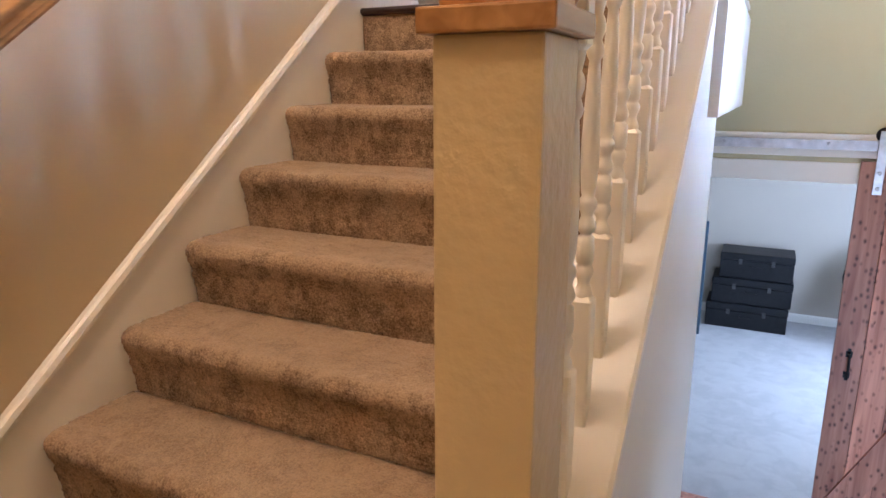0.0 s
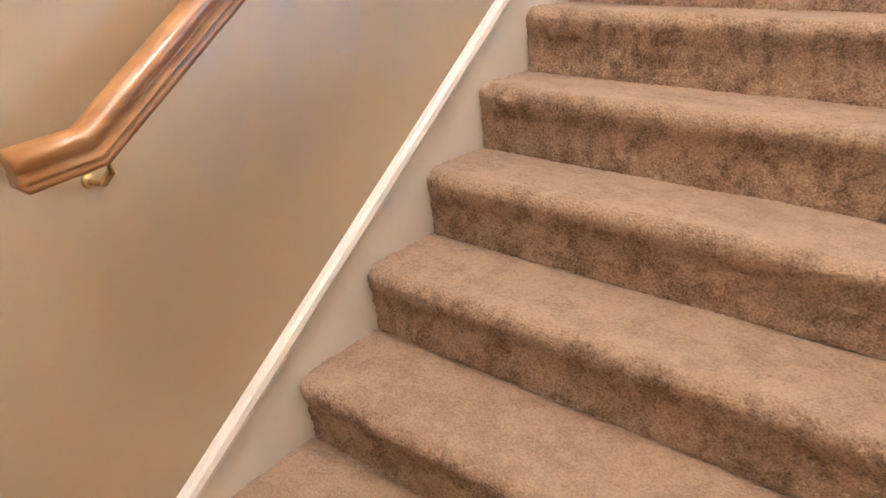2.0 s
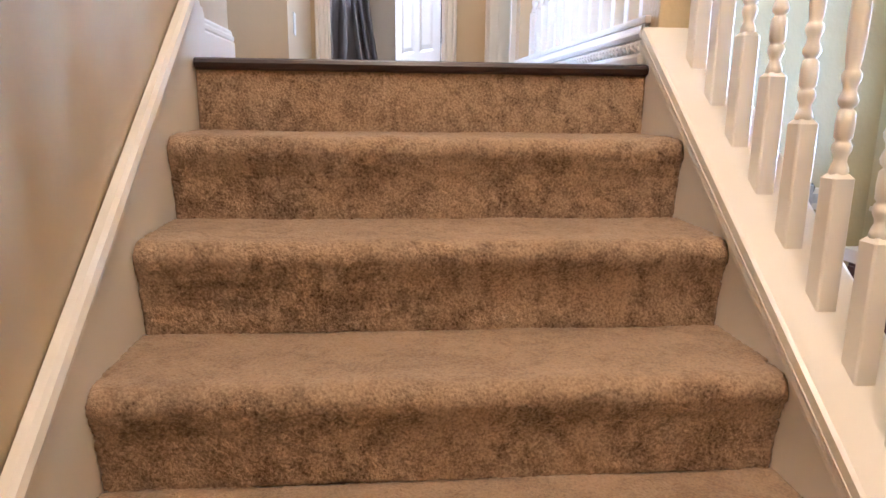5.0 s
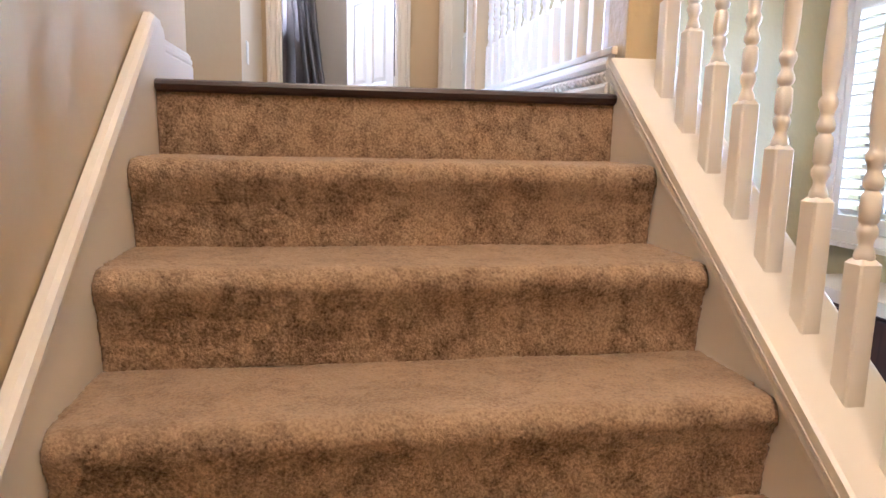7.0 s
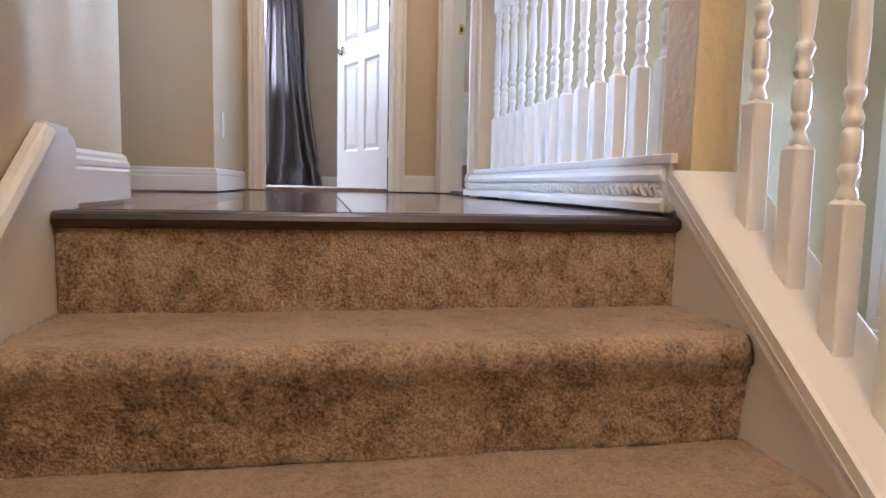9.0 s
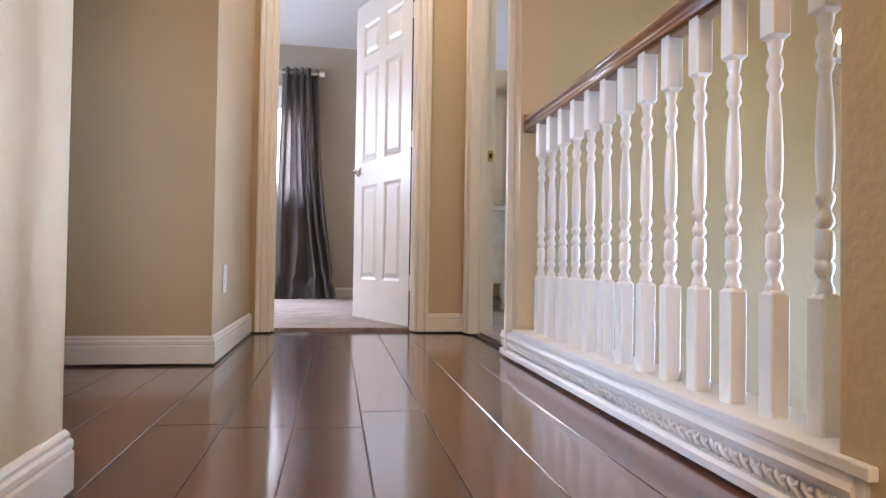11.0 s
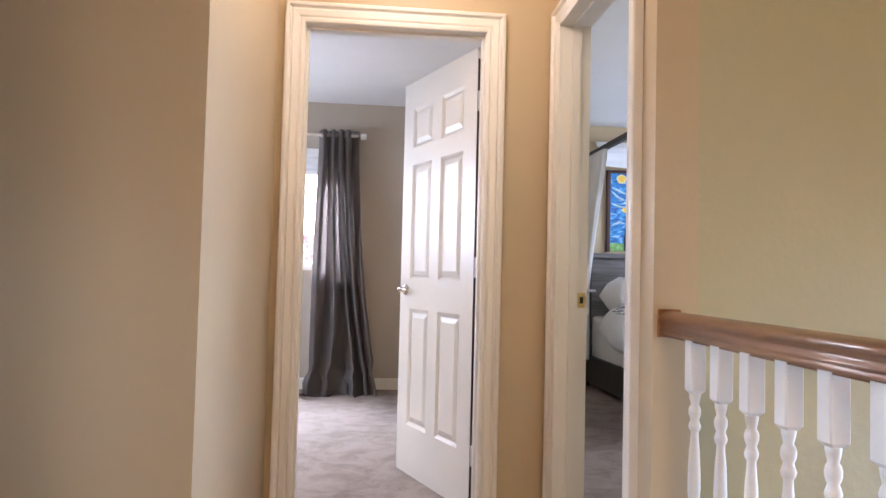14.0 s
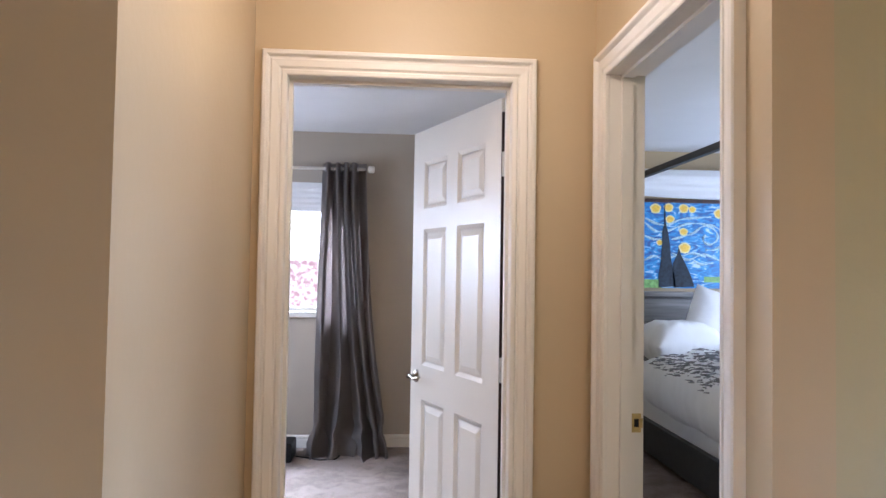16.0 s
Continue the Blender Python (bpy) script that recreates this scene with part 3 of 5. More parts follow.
part("fillet", bm, RAILWOOD, rail, "flat strip under the rail")

# handrail on the wall
def wr(y):
    return -0.496 + SL * (y + 1.75)
bm = bmesh.new()
WR = [(a * 1.0, 0.002 + b * 0.90) for a, b in RAIL]
sweep(bm, WR, [(0.062, -1.855, wr(-1.75) - 0.014), (0.062, -1.75, wr(-1.75)), (0.062, -0.25, wr(-0.25))])
wrail = tagged(part("wall_handrail", bm, OAK, None, "", True), "golden oak handrail fixed along the stair wall", "handrail")
for y in (-1.735, -0.5):
    bm = bmesh.new()
    lathe(bm, [(0.0, 0), (0.012, 0.0), (0.010, 0.005), (0.0, 0.007)], 12)
    for v in bm.verts:
        v.co = pose(XW + 0.001, y, wr(y) - 0.055, 0, 90, 0) @ v.co
    tube(bm, [(XW + 0.004, y, wr(y) - 0.055), (0.030, y, wr(y) - 0.050), (0.055, y, wr(y) - 0.030), (0.062, y, wr(y) + 0.002)], 0.006, 8)
    part("bracket", bm, BRASS, wrail, "aged brass rail bracket", True)

# ---- trim ----
BASE = [(0.0, 0.0), (0.014, 0.0), (0.014, 0.055), (0.011, 0.060), (0.013, 0.064), (0.013, 0.072), (0.009, 0.077), (0.009, 0.083), (0.004, 0.090), (0.0, 0.090)]


def baseboard(path, z=0.0):
    """White board along a path in plan; the room lies to the right of the way it runs."""
    bm = bmesh.new()
    sweep(bm, [(a, b * 1.1) for a, b in BASE], [(x, y, z) for x, y in path])
    return tagged(part("baseboard", bm, WHITE), "white moulded baseboard", "baseboard", kind="structure")


baseboard([(XW, 0.112), (XW, 0.432), (XW - 0.12, 0.432)])
baseboard([(-2.6, 1.795), (XH, 1.795), (XH, YE)])
baseboard([(DR + 0.08, YE), (HX, YE), (HX, CR + 0.08)])
baseboard([(-1.9, 6.0), (HX, 6.0)], 0.012)
baseboard([(-0.4, 5.95), (3.4, 5.95)], LOW)

CASE = [(0.0, 0.0), (0.0, 0.011), (0.004, 0.014), (0.014, 0.015), (0.018, 0.011), (0.021, 0.011), (0.027, 0.017), (0.048, 0.020), (0.054, 0.015), (0.058, 0.016), (0.062, 0.025), (0.066, 0.029), (0.076, 0.029), (0.080, 0.025), (0.080, 0.0)]


def casing(name, label, m, w, h, depth):
    """Moulded casing and jambs round an opening w wide and h high; m puts its lower left front corner."""
    c = empty(name, label, "door frame", kind="structure")
    for side in (0, 1, 2):
        bm = bmesh.new()
        rings = []
        for end in (0, 1):
            ring = []
            for a, b in CASE:
                if side == 0:
                    p = (-a, -b, 0.0 if end == 0 else h + a)
                elif side == 1:
                    p = (w + a, -b, 0.0 if end == 0 else h + a)
                else:
                    p = (-a if end == 0 else w + a, -b, h + a)
                ring.append(bm.verts.new(p))
            rings.append(ring)
        n = len(CASE)
        for i in range(n):
            bm.faces.new((rings[0][i], rings[0][(i + 1) % n], rings[1][(i + 1) % n], rings[1][i]))
        bm.faces.new(rings[0])
        bm.faces.new(list(reversed(rings[1])))
        bmesh.ops.recalc_face_normals(bm, faces=bm.faces)
        part("casing", bm, WHITE, c)
    for q in ((-0.012, 0.001, 0, 0.0, depth, h + 0.012), (w, 0.001, 0, w + 0.012, depth, h + 0.012), (0.0, 0.001, h, w, depth, h + 0.012)):
        part("jamb", boxes(q), WHITE, c)
    for q in ((0.0, depth * 0.35, 0, 0.011, depth * 0.65, h), (w - 0.011, depth * 0.35, 0, w, depth * 0.65, h), (0.011, depth * 0.35, h - 0.011, w - 0.011, depth * 0.65, h)):
        part("door_stop", boxes(q), WHITE, c)
    c.matrix_basis = m
    return c


casing("door_1", "white moulded frame of the open bedroom door", pose(DL, YE, 0), DR - DL, DT, YF - YE)
frame2 = casing("door_2", "white moulded frame of the canopy room doorway", pose(HX, CR, 0, 0, 0, -90), CR - CL, DT, 0.12)
plate = part("strike_plate", boxes((0.0, 0.082, 0.925, 0.0025, 0.112, 0.985), (0.0, 0.106, 0.94, 0.006, 0.116, 0.97), bevel=0.0008), BRASS, frame2, "brass strike plate")
# No recess is cut; a dark block gives the hole's shade.
part("latch_hole_shade", boxes((0.0015, 0.089, 0.942, 0.003, 0.104, 0.968)), IRON, frame2, "dark block coloured as the shaded latch hole")


def six_panel_door(m):
    w, h, t = 0.745, 2.045, 0.035
    d = empty("bedroom_door", "white six-panel bedroom door, standing open", "door")
    bm = bmesh.new()
    zs = [(0.25, 0.85), (1.0, 1.60), (1.69, 1.90)]
    xs = [(0.112, 0.326), (0.419, 0.633)]
    box(bm, 0.001, -t + 0.009, 0.001, w - 0.001, -0.009, h - 0.001)
    for x0, x1 in ((0, 0.112), (0.326, 0.419), (0.633, w)):
        box(bm, x0, -t, 0, x1, 0, h)
    for z0, z1 in ((0, 0.25), (0.85, 1.0), (1.60, 1.69), (1.90, h)):
        for x0, x1 in xs:
            box(bm, x0, -t, z0, x1, 0, z1)
    part("leaf", bm, WHITE, d)
    for z0, z1 in zs:
        for x0, x1 in xs:
            for f in (0, 1):
                bm = bmesh.new()
                y0, y1, y2 = (-0.0005, -0.009, -0.002) if f else (-t + 0.0005, -t + 0.009, -t + 0.002)
                loops = []
                for ins, y in ((0.0, y0), (0.016, y1), (0.022, y1), (0.046, y2)):
                    loops.append([bm.verts.new((x, y, z)) for x, z in ((x0 + ins, z0 + ins), (x1 - ins, z0 + ins), (x1 - ins, z1 - ins), (x0 + ins, z1 - ins))])
                for l0, l1 in zip(loops, loops[1:]):
                    for i in range(4):
                        bm.faces.new((l0[i], l0[(i + 1) % 4], l1[(i + 1) % 4], l1[i]))
                bm.faces.new(loops[-1])
                bmesh.ops.recalc_face_normals(bm, faces=bm.faces)
                if (bm.faces[-1:] or [None])[0] is not None:
                    bm.normal_update()
                    bm.faces.ensure_lookup_table()
                    if (bm.faces[-1].normal.y > 0) != bool(f):
                        bmesh.ops.reverse_faces(bm, faces=bm.faces)
                part("panel", bm, WHITE, d)
    # Dark strip stands in for the deep shade between leaf and jamb.
    part("hinge_edge", boxes((-0.0025, -t + 0.001, 0.002, -0.0005, -0.001, h - 0.05)), NOSING, d, "dark strip painting the shade along the hinge edge")
    for z in (0.20, 1.02, 1.76):
        bm = boxes((-0.004, -t + 0.002, z, 0.001, -0.002, z + 0.09))
        lathe(bm, [(0.006, 0), (0.006, 0.09)], 8, (-0.004, -t - 0.004, z))
        part("hinge", bm, PLASTIC, d, "white painted hinge")
    for s in (1, -1):
        bm = bmesh.new()
        lathe(bm, [(0.0, 0), (0.030, 0.0), (0.028, 0.006), (0.012, 0.010), (0.010, 0.035), (0.0, 0.038)], 16)
        for v in bm.verts:
            v.co = pose(w - 0.062, 0 if s > 0 else -t, 0.945, -90 * s, 0, 0) @ v.co
        y = 0.042 if s > 0 else -t - 0.042
        tube(bm, [(w - 0.062, y, 0.945), (w - 0.09, y, 0.953), (w - 0.12, y, 0.943), (w - 0.15, y, 0.948), (w - 0.175, y, 0.957)], [0.010, 0.009, 0.0075, 0.007, 0.008], 8)
        part("lever_handle", bm, NICKEL, d, "polished curled lever handle", True)
    d.matrix_basis = m
    return d


six_panel_door(pose(DR - 0.014, YF + 0.012, 0.014, 0, 0, 113.2))

# ---- hall floor, plank by plank ----
hall_floor = empty("floor_hall", "dark red-brown plank floor, varnished", "floor", kind="structure")
hall_floor.location.z = -0.009
rng = random.Random(5)


def plank_mesh(w, length):
    bm = bmesh.new()
    box(bm, 0.0006, 0.0006, -0.016, w - 0.0006, length - 0.0006, 0.0)
    top = [e for e in bm.edges if all(v.co.z > -0.001 for v in e.verts)]
    bmesh.ops.bevel(bm, geom=top, offset=0.0016, segments=1, affect="EDGES")
    return mesh_of(bm, "plank", PLANK)


PW = 0.1605
for k in range(-17, 8):
    x0, x1 = 0.0025 + PW * k, 0.0025 + PW * (k + 1)
    x0, x1 = max(x0, -2.6), min(x1, 1.128)
    y0, y1 = (0.094, 2.945) if x1 > 0.01 else (0.434, 1.793)
    if k == -1:
        x0, x1 = -0.158, 0.0025
        for a, b in ((0.094, 0.434), (0.434, 1.793), (1.793, 2.945)):
            lo = -0.012 if a != 0.434 else x0
            share("plank", plank_mesh(x1 - lo, b - a), hall_floor, pose(lo, a, 0))
        continue
    y, first = y0, True
    while y < y1 - 0.01:
        n = rng.uniform(0.5, 2.4) if first else rng.uniform(1.4, 2.2)
        e = y1 if y + n > y1 - 0.25 else y + n
        share("plank", plank_mesh(x1 - x0, e - y), hall_floor, pose(x0, y, 0))
        y, first = e, False
part("threshold_strip", boxes((DL, 2.945, -0.01, DR, 2.972, 0.010), bevel=0.003), NOSING, hall_floor, "dark wooden threshold strip")
part("threshold_strip", boxes((1.150, CL, -0.01, 1.182, CR, 0.010), bevel=0.003), NOSING, hall_floor, "dark wooden threshold strip")
part("underlay", boxes((1.128, CL, -0.1, 1.150, CR, -0.001)), PLANK, hall_floor)

# ---- small fittings on the walls ----
o = tagged(part("wall_outlet", boxes((XH, 1.995, 0.243, XH + 0.006, 2.066, 0.357), bevel=0.002), PLASTIC), "white double wall outlet above the baseboard", "outlet")
for z in (0.272, 0.312):
    part("socket", boxes((XH + 0.005, 2.014, z, XH + 0.008, 2.048, z + 0.028), bevel=0.001), PLASTIC, o)
o = tagged(part("wall_outlet", boxes((1.235, 0.10, -2.55, 1.241, 0.17, -2.43), bevel=0.002), PLASTIC), "white wall outlet under the stairs", "outlet")

# framed print on the wall that faces the stairs
PRINT = material("sepia_woodland_print", (0.40, 0.30, 0.23), 0.5, 0, 14, 0.35)
pic = empty("framed_print", "black-framed woodland print hung on the tan wall", "picture")
PX0, PX1, PZ0, PZ1, PY = -1.13, -0.575, 1.075, 1.86, 1.795
FB = 0.036
for q in ((PX0, PZ0, PX1, PZ0 + FB), (PX0, PZ1 - FB, PX1, PZ1), (PX0, PZ0 + FB, PX0 + FB, PZ1 - FB), (PX1 - FB, PZ0 + FB, PX1, PZ1 - FB)):
    part("frame_bar", boxes((q[0], PY - 0.024, q[1], q[2], PY - 0.001, q[3]), bevel=0.003), BLACK, pic, "black frame")
part("print", boxes((PX0 + 0.034, PY - 0.010, PZ0 + 0.034, PX1 - 0.034, PY - 0.002, PZ1 - 0.034)), PRINT, pic, "sepia woodland print")
INK = material("dark_ink", (0.03, 0.025, 0.02), 0.6, 0, 20, 0.3)
BIRCH = material("pale_printed_bark", (0.42, 0.41, 0.40), 0.6, 0, 40, 0.4)
part("dark_wood", boxes((PX0 + 0.036, PY - 0.0112, 1.47, PX1 - 0.036, PY - 0.0102, PZ1 - 0.036)), INK, pic, "dark printed woodland")
for i in range(11):
    x = PX0 + 0.045 + 0.043 * i + rng.uniform(-0.010, 0.010)
    w, foot = rng.uniform(0.004, 0.012), 1.475 + rng.uniform(0.0, 0.05)
    bm = bmesh.new()
    prism(bm, [(x, foot), (x + w, foot), (x + w * 0.8 + 0.004, PZ1 - 0.04), (x + w * 0.2 + 0.004, PZ1 - 0.04)], 1, PY - 0.0124, PY - 0.0114)
    part("tree_trunk", bm, BIRCH, pic, "pale printed tree trunk")
bm = bmesh.new()
for i in range(110):
    x, z = rng.uniform(PX0 + 0.04, PX1 - 0.05), PZ0 + 0.04 + 0.17 * rng.random()
    r, a = rng.uniform(0.006, 0.02), rng.uniform(0, 6.28)
    tube(bm, [(x + r * math.cos(a + q), PY - 0.0105, z + 0.6 * r * math.sin(a + q)) for q in (0, 0.7, 1.4, 2.1)], 0.0012, 4)
tagged(part("ink_scrolls", bm, INK, pic, "dark inked scrolls and leaves"), kind="stuff")

# ---- shuttered window in the stairwell ----
win = empty("window_2", "white plantation shutters over a bright window", "window", kind="structure")
for q in ((WY0 - 0.06, WZ0 - 0.06, WY1 + 0.06, WZ0), (WY0 - 0.06, WZ1, WY1 + 0.06, WZ1 + 0.06), (WY0 - 0.06, WZ0, WY0, WZ1), (WY1, WZ0, WY1 + 0.06, WZ1)):
    part("window_frame", boxes((EAST - 0.03, q[0], q[1], EAST, q[2], q[3]), bevel=0.004), WHITE, win)
part("window_sill", boxes((EAST - 0.07, WY0 - 0.09, WZ0 - 0.085, EAST, WY1 + 0.09, WZ0 - 0.06), bevel=0.004), WHITE, win)
half = (WY1 - WY0) / 2
bm = bmesh.new()
box(bm, -0.028, 0.052, -0.004, 0.028, half - 0.054, 0.004, bevel=0.003)
slat = mesh_of(bm, "slat", WHITE)
for p in (0, 1):
    y0 = WY0 + half * p
    sh = part("shutter", boxes((EAST - 0.022, y0 + 0.003, WZ0 + 0.003, EAST + 0.008, y0 + 0.05, WZ1 - 0.003), (EAST - 0.022, y0 + half - 0.05, WZ0 + 0.003, EAST + 0.008, y0 + half - 0.003, WZ1 - 0.003),
              (EAST - 0.022, y0 + 0.05, WZ0 + 0.003, EAST + 0.008, y0 + half - 0.05, WZ0 + 0.08), (EAST - 0.022, y0 + 0.05, WZ1 - 0.08, EAST + 0.008, y0 + half - 0.05, WZ1 - 0.003)), WHITE, win, "white louvred shutter")
    nsl = 20
    for i in range(nsl):
        share("slat", slat, sh, pose(EAST - 0.007, y0, WZ0 + 0.10 + (WZ1 - WZ0 - 0.20) * i / (nsl - 1), 0, 34, 0))
    part("tilt_rod", boxes((EAST - 0.044, y0 + half / 2 - 0.006, WZ0 + 0.12, EAST - 0.034, y0 + half / 2 + 0.006, WZ1 - 0.12)), WHITE, sh)

# ---- chandelier ----
GLASS = bpy.data.materials.new("crystal")
GLASS.use_nodes = True
gb = GLASS.node_tree.nodes["Principled BSDF"]
gb.inputs["Transmission Weight"].default_value, gb.inputs["Roughness"].default_value, gb.inputs["IOR"].default_value = 1.0, 0.02, 1.5
gb.inputs["Base Color"].default_value = (0.97, 0.97, 0.97, 1)
BULB = bpy.data.materials.new("lit_bulb")
BULB.use_nodes = True
gb = BULB.node_tree.nodes["Principled BSDF"]
gb.inputs["Emission Color"].default_value, gb.inputs["Emission Strength"].default_value = (1, 0.86, 0.62, 1), 8
CH = Vector((2.3, 1.05, 1.0))
ch = empty("chandelier", "small crystal chandelier with lit candle bulbs on a chain", "chandelier")
bm = bmesh.new()
lathe(bm, [(0.004, -0.06), (0.018, -0.03), (0.010, 0.0), (0.030, 0.05), (0.012, 0.10), (0.012, 0.30), (0.026, 0.34), (0.006, 0.38)], 14, CH)
tube(bm, [CH + Vector((0, 0, 0.38)), Vector((CH.x, CH.y, CEIL - 0.03))], 0.005, 6)
lathe(bm, [(0.055, -0.03), (0.06, -0.012), (0.06, 0.0)], 16, (CH.x, CH.y, CEIL))
part("stem", bm, PLASTIC, ch, "white stem, chain and ceiling rose", True)
for i in range(6):
    a = math.pi / 3 * i + 0.35
    d = Vector((math.cos(a), math.sin(a), 0))
    bm = bmesh.new()
    arm = [CH + d * r + Vector((0, 0, z)) for r, z in ((0.015, 0.06), (0.08, 0.0), (0.16, -0.01), (0.24, 0.02), (0.29, 0.07))]
    tube(bm, arm, 0.005, 6)
    tube(bm, [CH + d * r + Vector((0, 0, z)) for r, z in ((0.015, 0.30), (0.09, 0.33), (0.17, 0.27), (0.20, 0.20), (0.17, 0.16))], 0.0035, 6)
    lathe(bm, [(0.004, 0.0), (0.028, 0.008), (0.030, 0.013), (0.010, 0.014), (0.010, 0.06), (0.008, 0.061)], 12, arm[-1])
    am = part("arm", bm, PLASTIC, ch, "white scrolled arm with a candle cup", True)
    bm = bmesh.new()
    lathe(bm, [(0.006, 0.0), (0.014, 0.014), (0.013, 0.026), (0.004, 0.05)], 10, arm[-1] + Vector((0, 0, 0.061)))
    part("bulb", bm, BULB, am, "lit candle bulb", True)
    for r, z, n in ((0.29, 0.065, 0.075), (0.17, 0.155, 0.06), (0.20, -0.02, 0.06)):
        bm = bmesh.new()
        p = CH + d * r + Vector((0, 0, z))
        lathe(bm, [(0.001, 0.0), (0.007, -0.008), (0.001, -0.016), (0.002, -0.018), (0.012, -n + 0.012), (0.001, -n)], 6, p)
        part("crystal_drop", bm, GLASS, am, "clear crystal drop")

# ---- bedroom: window, blind, curtain ----
bwin = empty("window_1", "white framed bedroom window with a half-raised blind", "window", kind="structure")
for q in ((BX0, BZ0, BX1, BZ0 + 0.035), (BX0, BZ1 - 0.035, BX1, BZ1), (BX0, BZ0 + 0.035, BX0 + 0.035, BZ1 - 0.035), (BX1 - 0.035, BZ0 + 0.035, BX1, BZ1 - 0.035), ((BX0 + BX1) / 2 - 0.02, BZ0 + 0.035, (BX0 + BX1) / 2 + 0.02, BZ1 - 0.035)):
    part("window_frame", boxes((q[0], 6.06, q[1], q[2], 6.10, q[3]), bevel=0.003), WHITE, bwin)
part("window_sill", boxes((BX0 - 0.04, 5.955, BZ0 - 0.045, BX1 + 0.04, 6.06, BZ0 - 0.002), bevel=0.004), WHITE, bwin)
PANE = bpy.data.materials.new("window_glass")
PANE.use_nodes = True
gb = PANE.node_tree.nodes["Principled BSDF"]
gb.inputs["Transmission Weight"].default_value, gb.inputs["Roughness"].default_value = 1.0, 0.0
for x0, x1 in ((BX0 + 0.035, (BX0 + BX1) / 2 - 0.02), ((BX0 + BX1) / 2 + 0.02, BX1 - 0.035)):
    p = part("pane", boxes((x0, 6.078, BZ0 + 0.035, x1, 6.082, BZ1 - 0.035)), PANE, bwin, "clear window pane")
    p.visible_shadow = False
BLIND = material("white_blind_fabric", (0.80, 0.79, 0.78), 0.8, 0, 20, 0.03)
blind = empty("roller_blind", "white pleated blind drawn partly down the window", "blind")
part("headrail", boxes((BX0 + 0.005, 6.005, BZ1 - 0.05, BX1 - 0.005, 6.05, BZ1 - 0.002), bevel=0.003), BLIND, blind)
bm = bmesh.new()
prism(bm, [(6.02 + (0.006 if i % 2 else 0.0), BZ1 - 0.05 - 0.022 * i) for i in range(8)] + [(6.03 + (0.006 if i % 2 else 0.0), BZ1 - 0.05 - 0.022 * i) for i in range(7, -1, -1)], 0, BX0 + 0.008, BX1 - 0.008)
part("pleats", bm, BLIND, blind)
part("bottom_rail", boxes((BX0 + 0.008, 6.012, BZ1 - 0.235, BX1 - 0.008, 6.04, BZ1 - 0.204), bevel=0.003), BLIND, blind)

# what lies outside the windows: an overexposed sky with a flowering tree
BACK = bpy.data.materials.new("bright_outdoors")
BACK.use_nodes = True
nt = BACK.node_tree
em = nt.nodes.new("ShaderNodeEmission")
nz = nt.nodes.new("ShaderNodeTexNoise")
nz.inputs["Scale"].default_value, nz.inputs["Detail"].default_value = 17, 8
tcx = nt.nodes.new("ShaderNodeTexCoord")
rp = nt.nodes.new("ShaderNodeValToRGB")
rp.color_ramp.elements[0].position, rp.color_ramp.elements[1].position = 0.38, 0.58
rp.color_ramp.elements[0].color, rp.color_ramp.elements[1].color = (0.55, 0.36, 0.42, 1), (1, 0.97, 1, 1)
nt.links.new(tcx.outputs["Object"], nz.inputs["Vector"])
nt.links.new(nz.outputs["Fac"], rp.inputs["Fac"])
nt.links.new(rp.outputs["Color"], em.inputs["Color"])
em.inputs["Strength"].default_value = 2.2
nt.links.new(em.outputs[0], nt.nodes["Material Output"].inputs["Surface"])
SKYGLOW = bpy.data.materials.new("bright_sky")
SKYGLOW.use_nodes = True
gb = SKYGLOW.node_tree.nodes["Principled BSDF"]
gb.inputs["Base Color"].default_value = (0, 0, 0, 1)
gb.inputs["Emission Color"].default_value, gb.inputs["Emission Strength"].default_value = (0.90, 0.95, 1, 1), 30.0
tagged(part("backdrop", boxes((-6, 9.4, -2.0, 3, 9.45, 1.55)), BACK), "overexposed pink flowering tree outside", "backdrop", kind="structure")
tagged(part("backdrop", boxes((-6, 9.5, 1.0, 3, 9.55, 6)), SKYGLOW), "overexposed sky outside", "backdrop", kind="structure")

ROD = Vector((0, 5.86, 2.222))
rod = empty("curtain_rod", "white curtain rod with a cylinder finial", "curtain rod")
bm = bmesh.new()
tube(bm, [(-1.6, ROD.y, ROD.z), (0.235, ROD.y, ROD.z)], 0.013, 12)
part("pole", bm, WHITE, rod, "", True)
bm = bmesh.new()
lathe(bm, [(0.018, 0), (0.028, 0.006), (0.028, 0.045), (0.018, 0.052)], 16)
for v in bm.verts:
    v.co = pose(0.225, ROD.y, ROD.z, 0, 90, 0) @ v.co
part("finial", bm, WHITE, rod, "", True)
part("bracket", boxes((0.165, ROD.y - 0.01, ROD.z - 0.012, 0.185, 6.0, ROD.z + 0.008), (0.155, 5.992, ROD.z - 0.05, 0.195, 6.0, ROD.z + 0.04), bevel=0.002), WHITE, rod)

VELVET = material("grey_brown_velvet", (0.165, 0.145, 0.13), 0.75, 0, 5, 0.2, 0.15, 300)
gb = VELVET.node_tree.nodes["Principled BSDF"]
gb.inputs["Sheen Weight"].default_value, gb.inputs["Sheen Roughness"].default_value = 0.3, 0.4

weave = VELVET.node_tree.nodes.new("ShaderNodeBsdfTranslucent")
weave.inputs["Color"].default_value = (0.50, 0.45, 0.43, 1)
thin = VELVET.node_tree.nodes.new("ShaderNodeMixShader")
thin.inputs["Fac"].default_value = 0.5
VELVET.node_tree.links.new(gb.outputs[0], thin.inputs[1])
VELVET.node_tree.links.new(weave.outputs[0], thin.inputs[2])
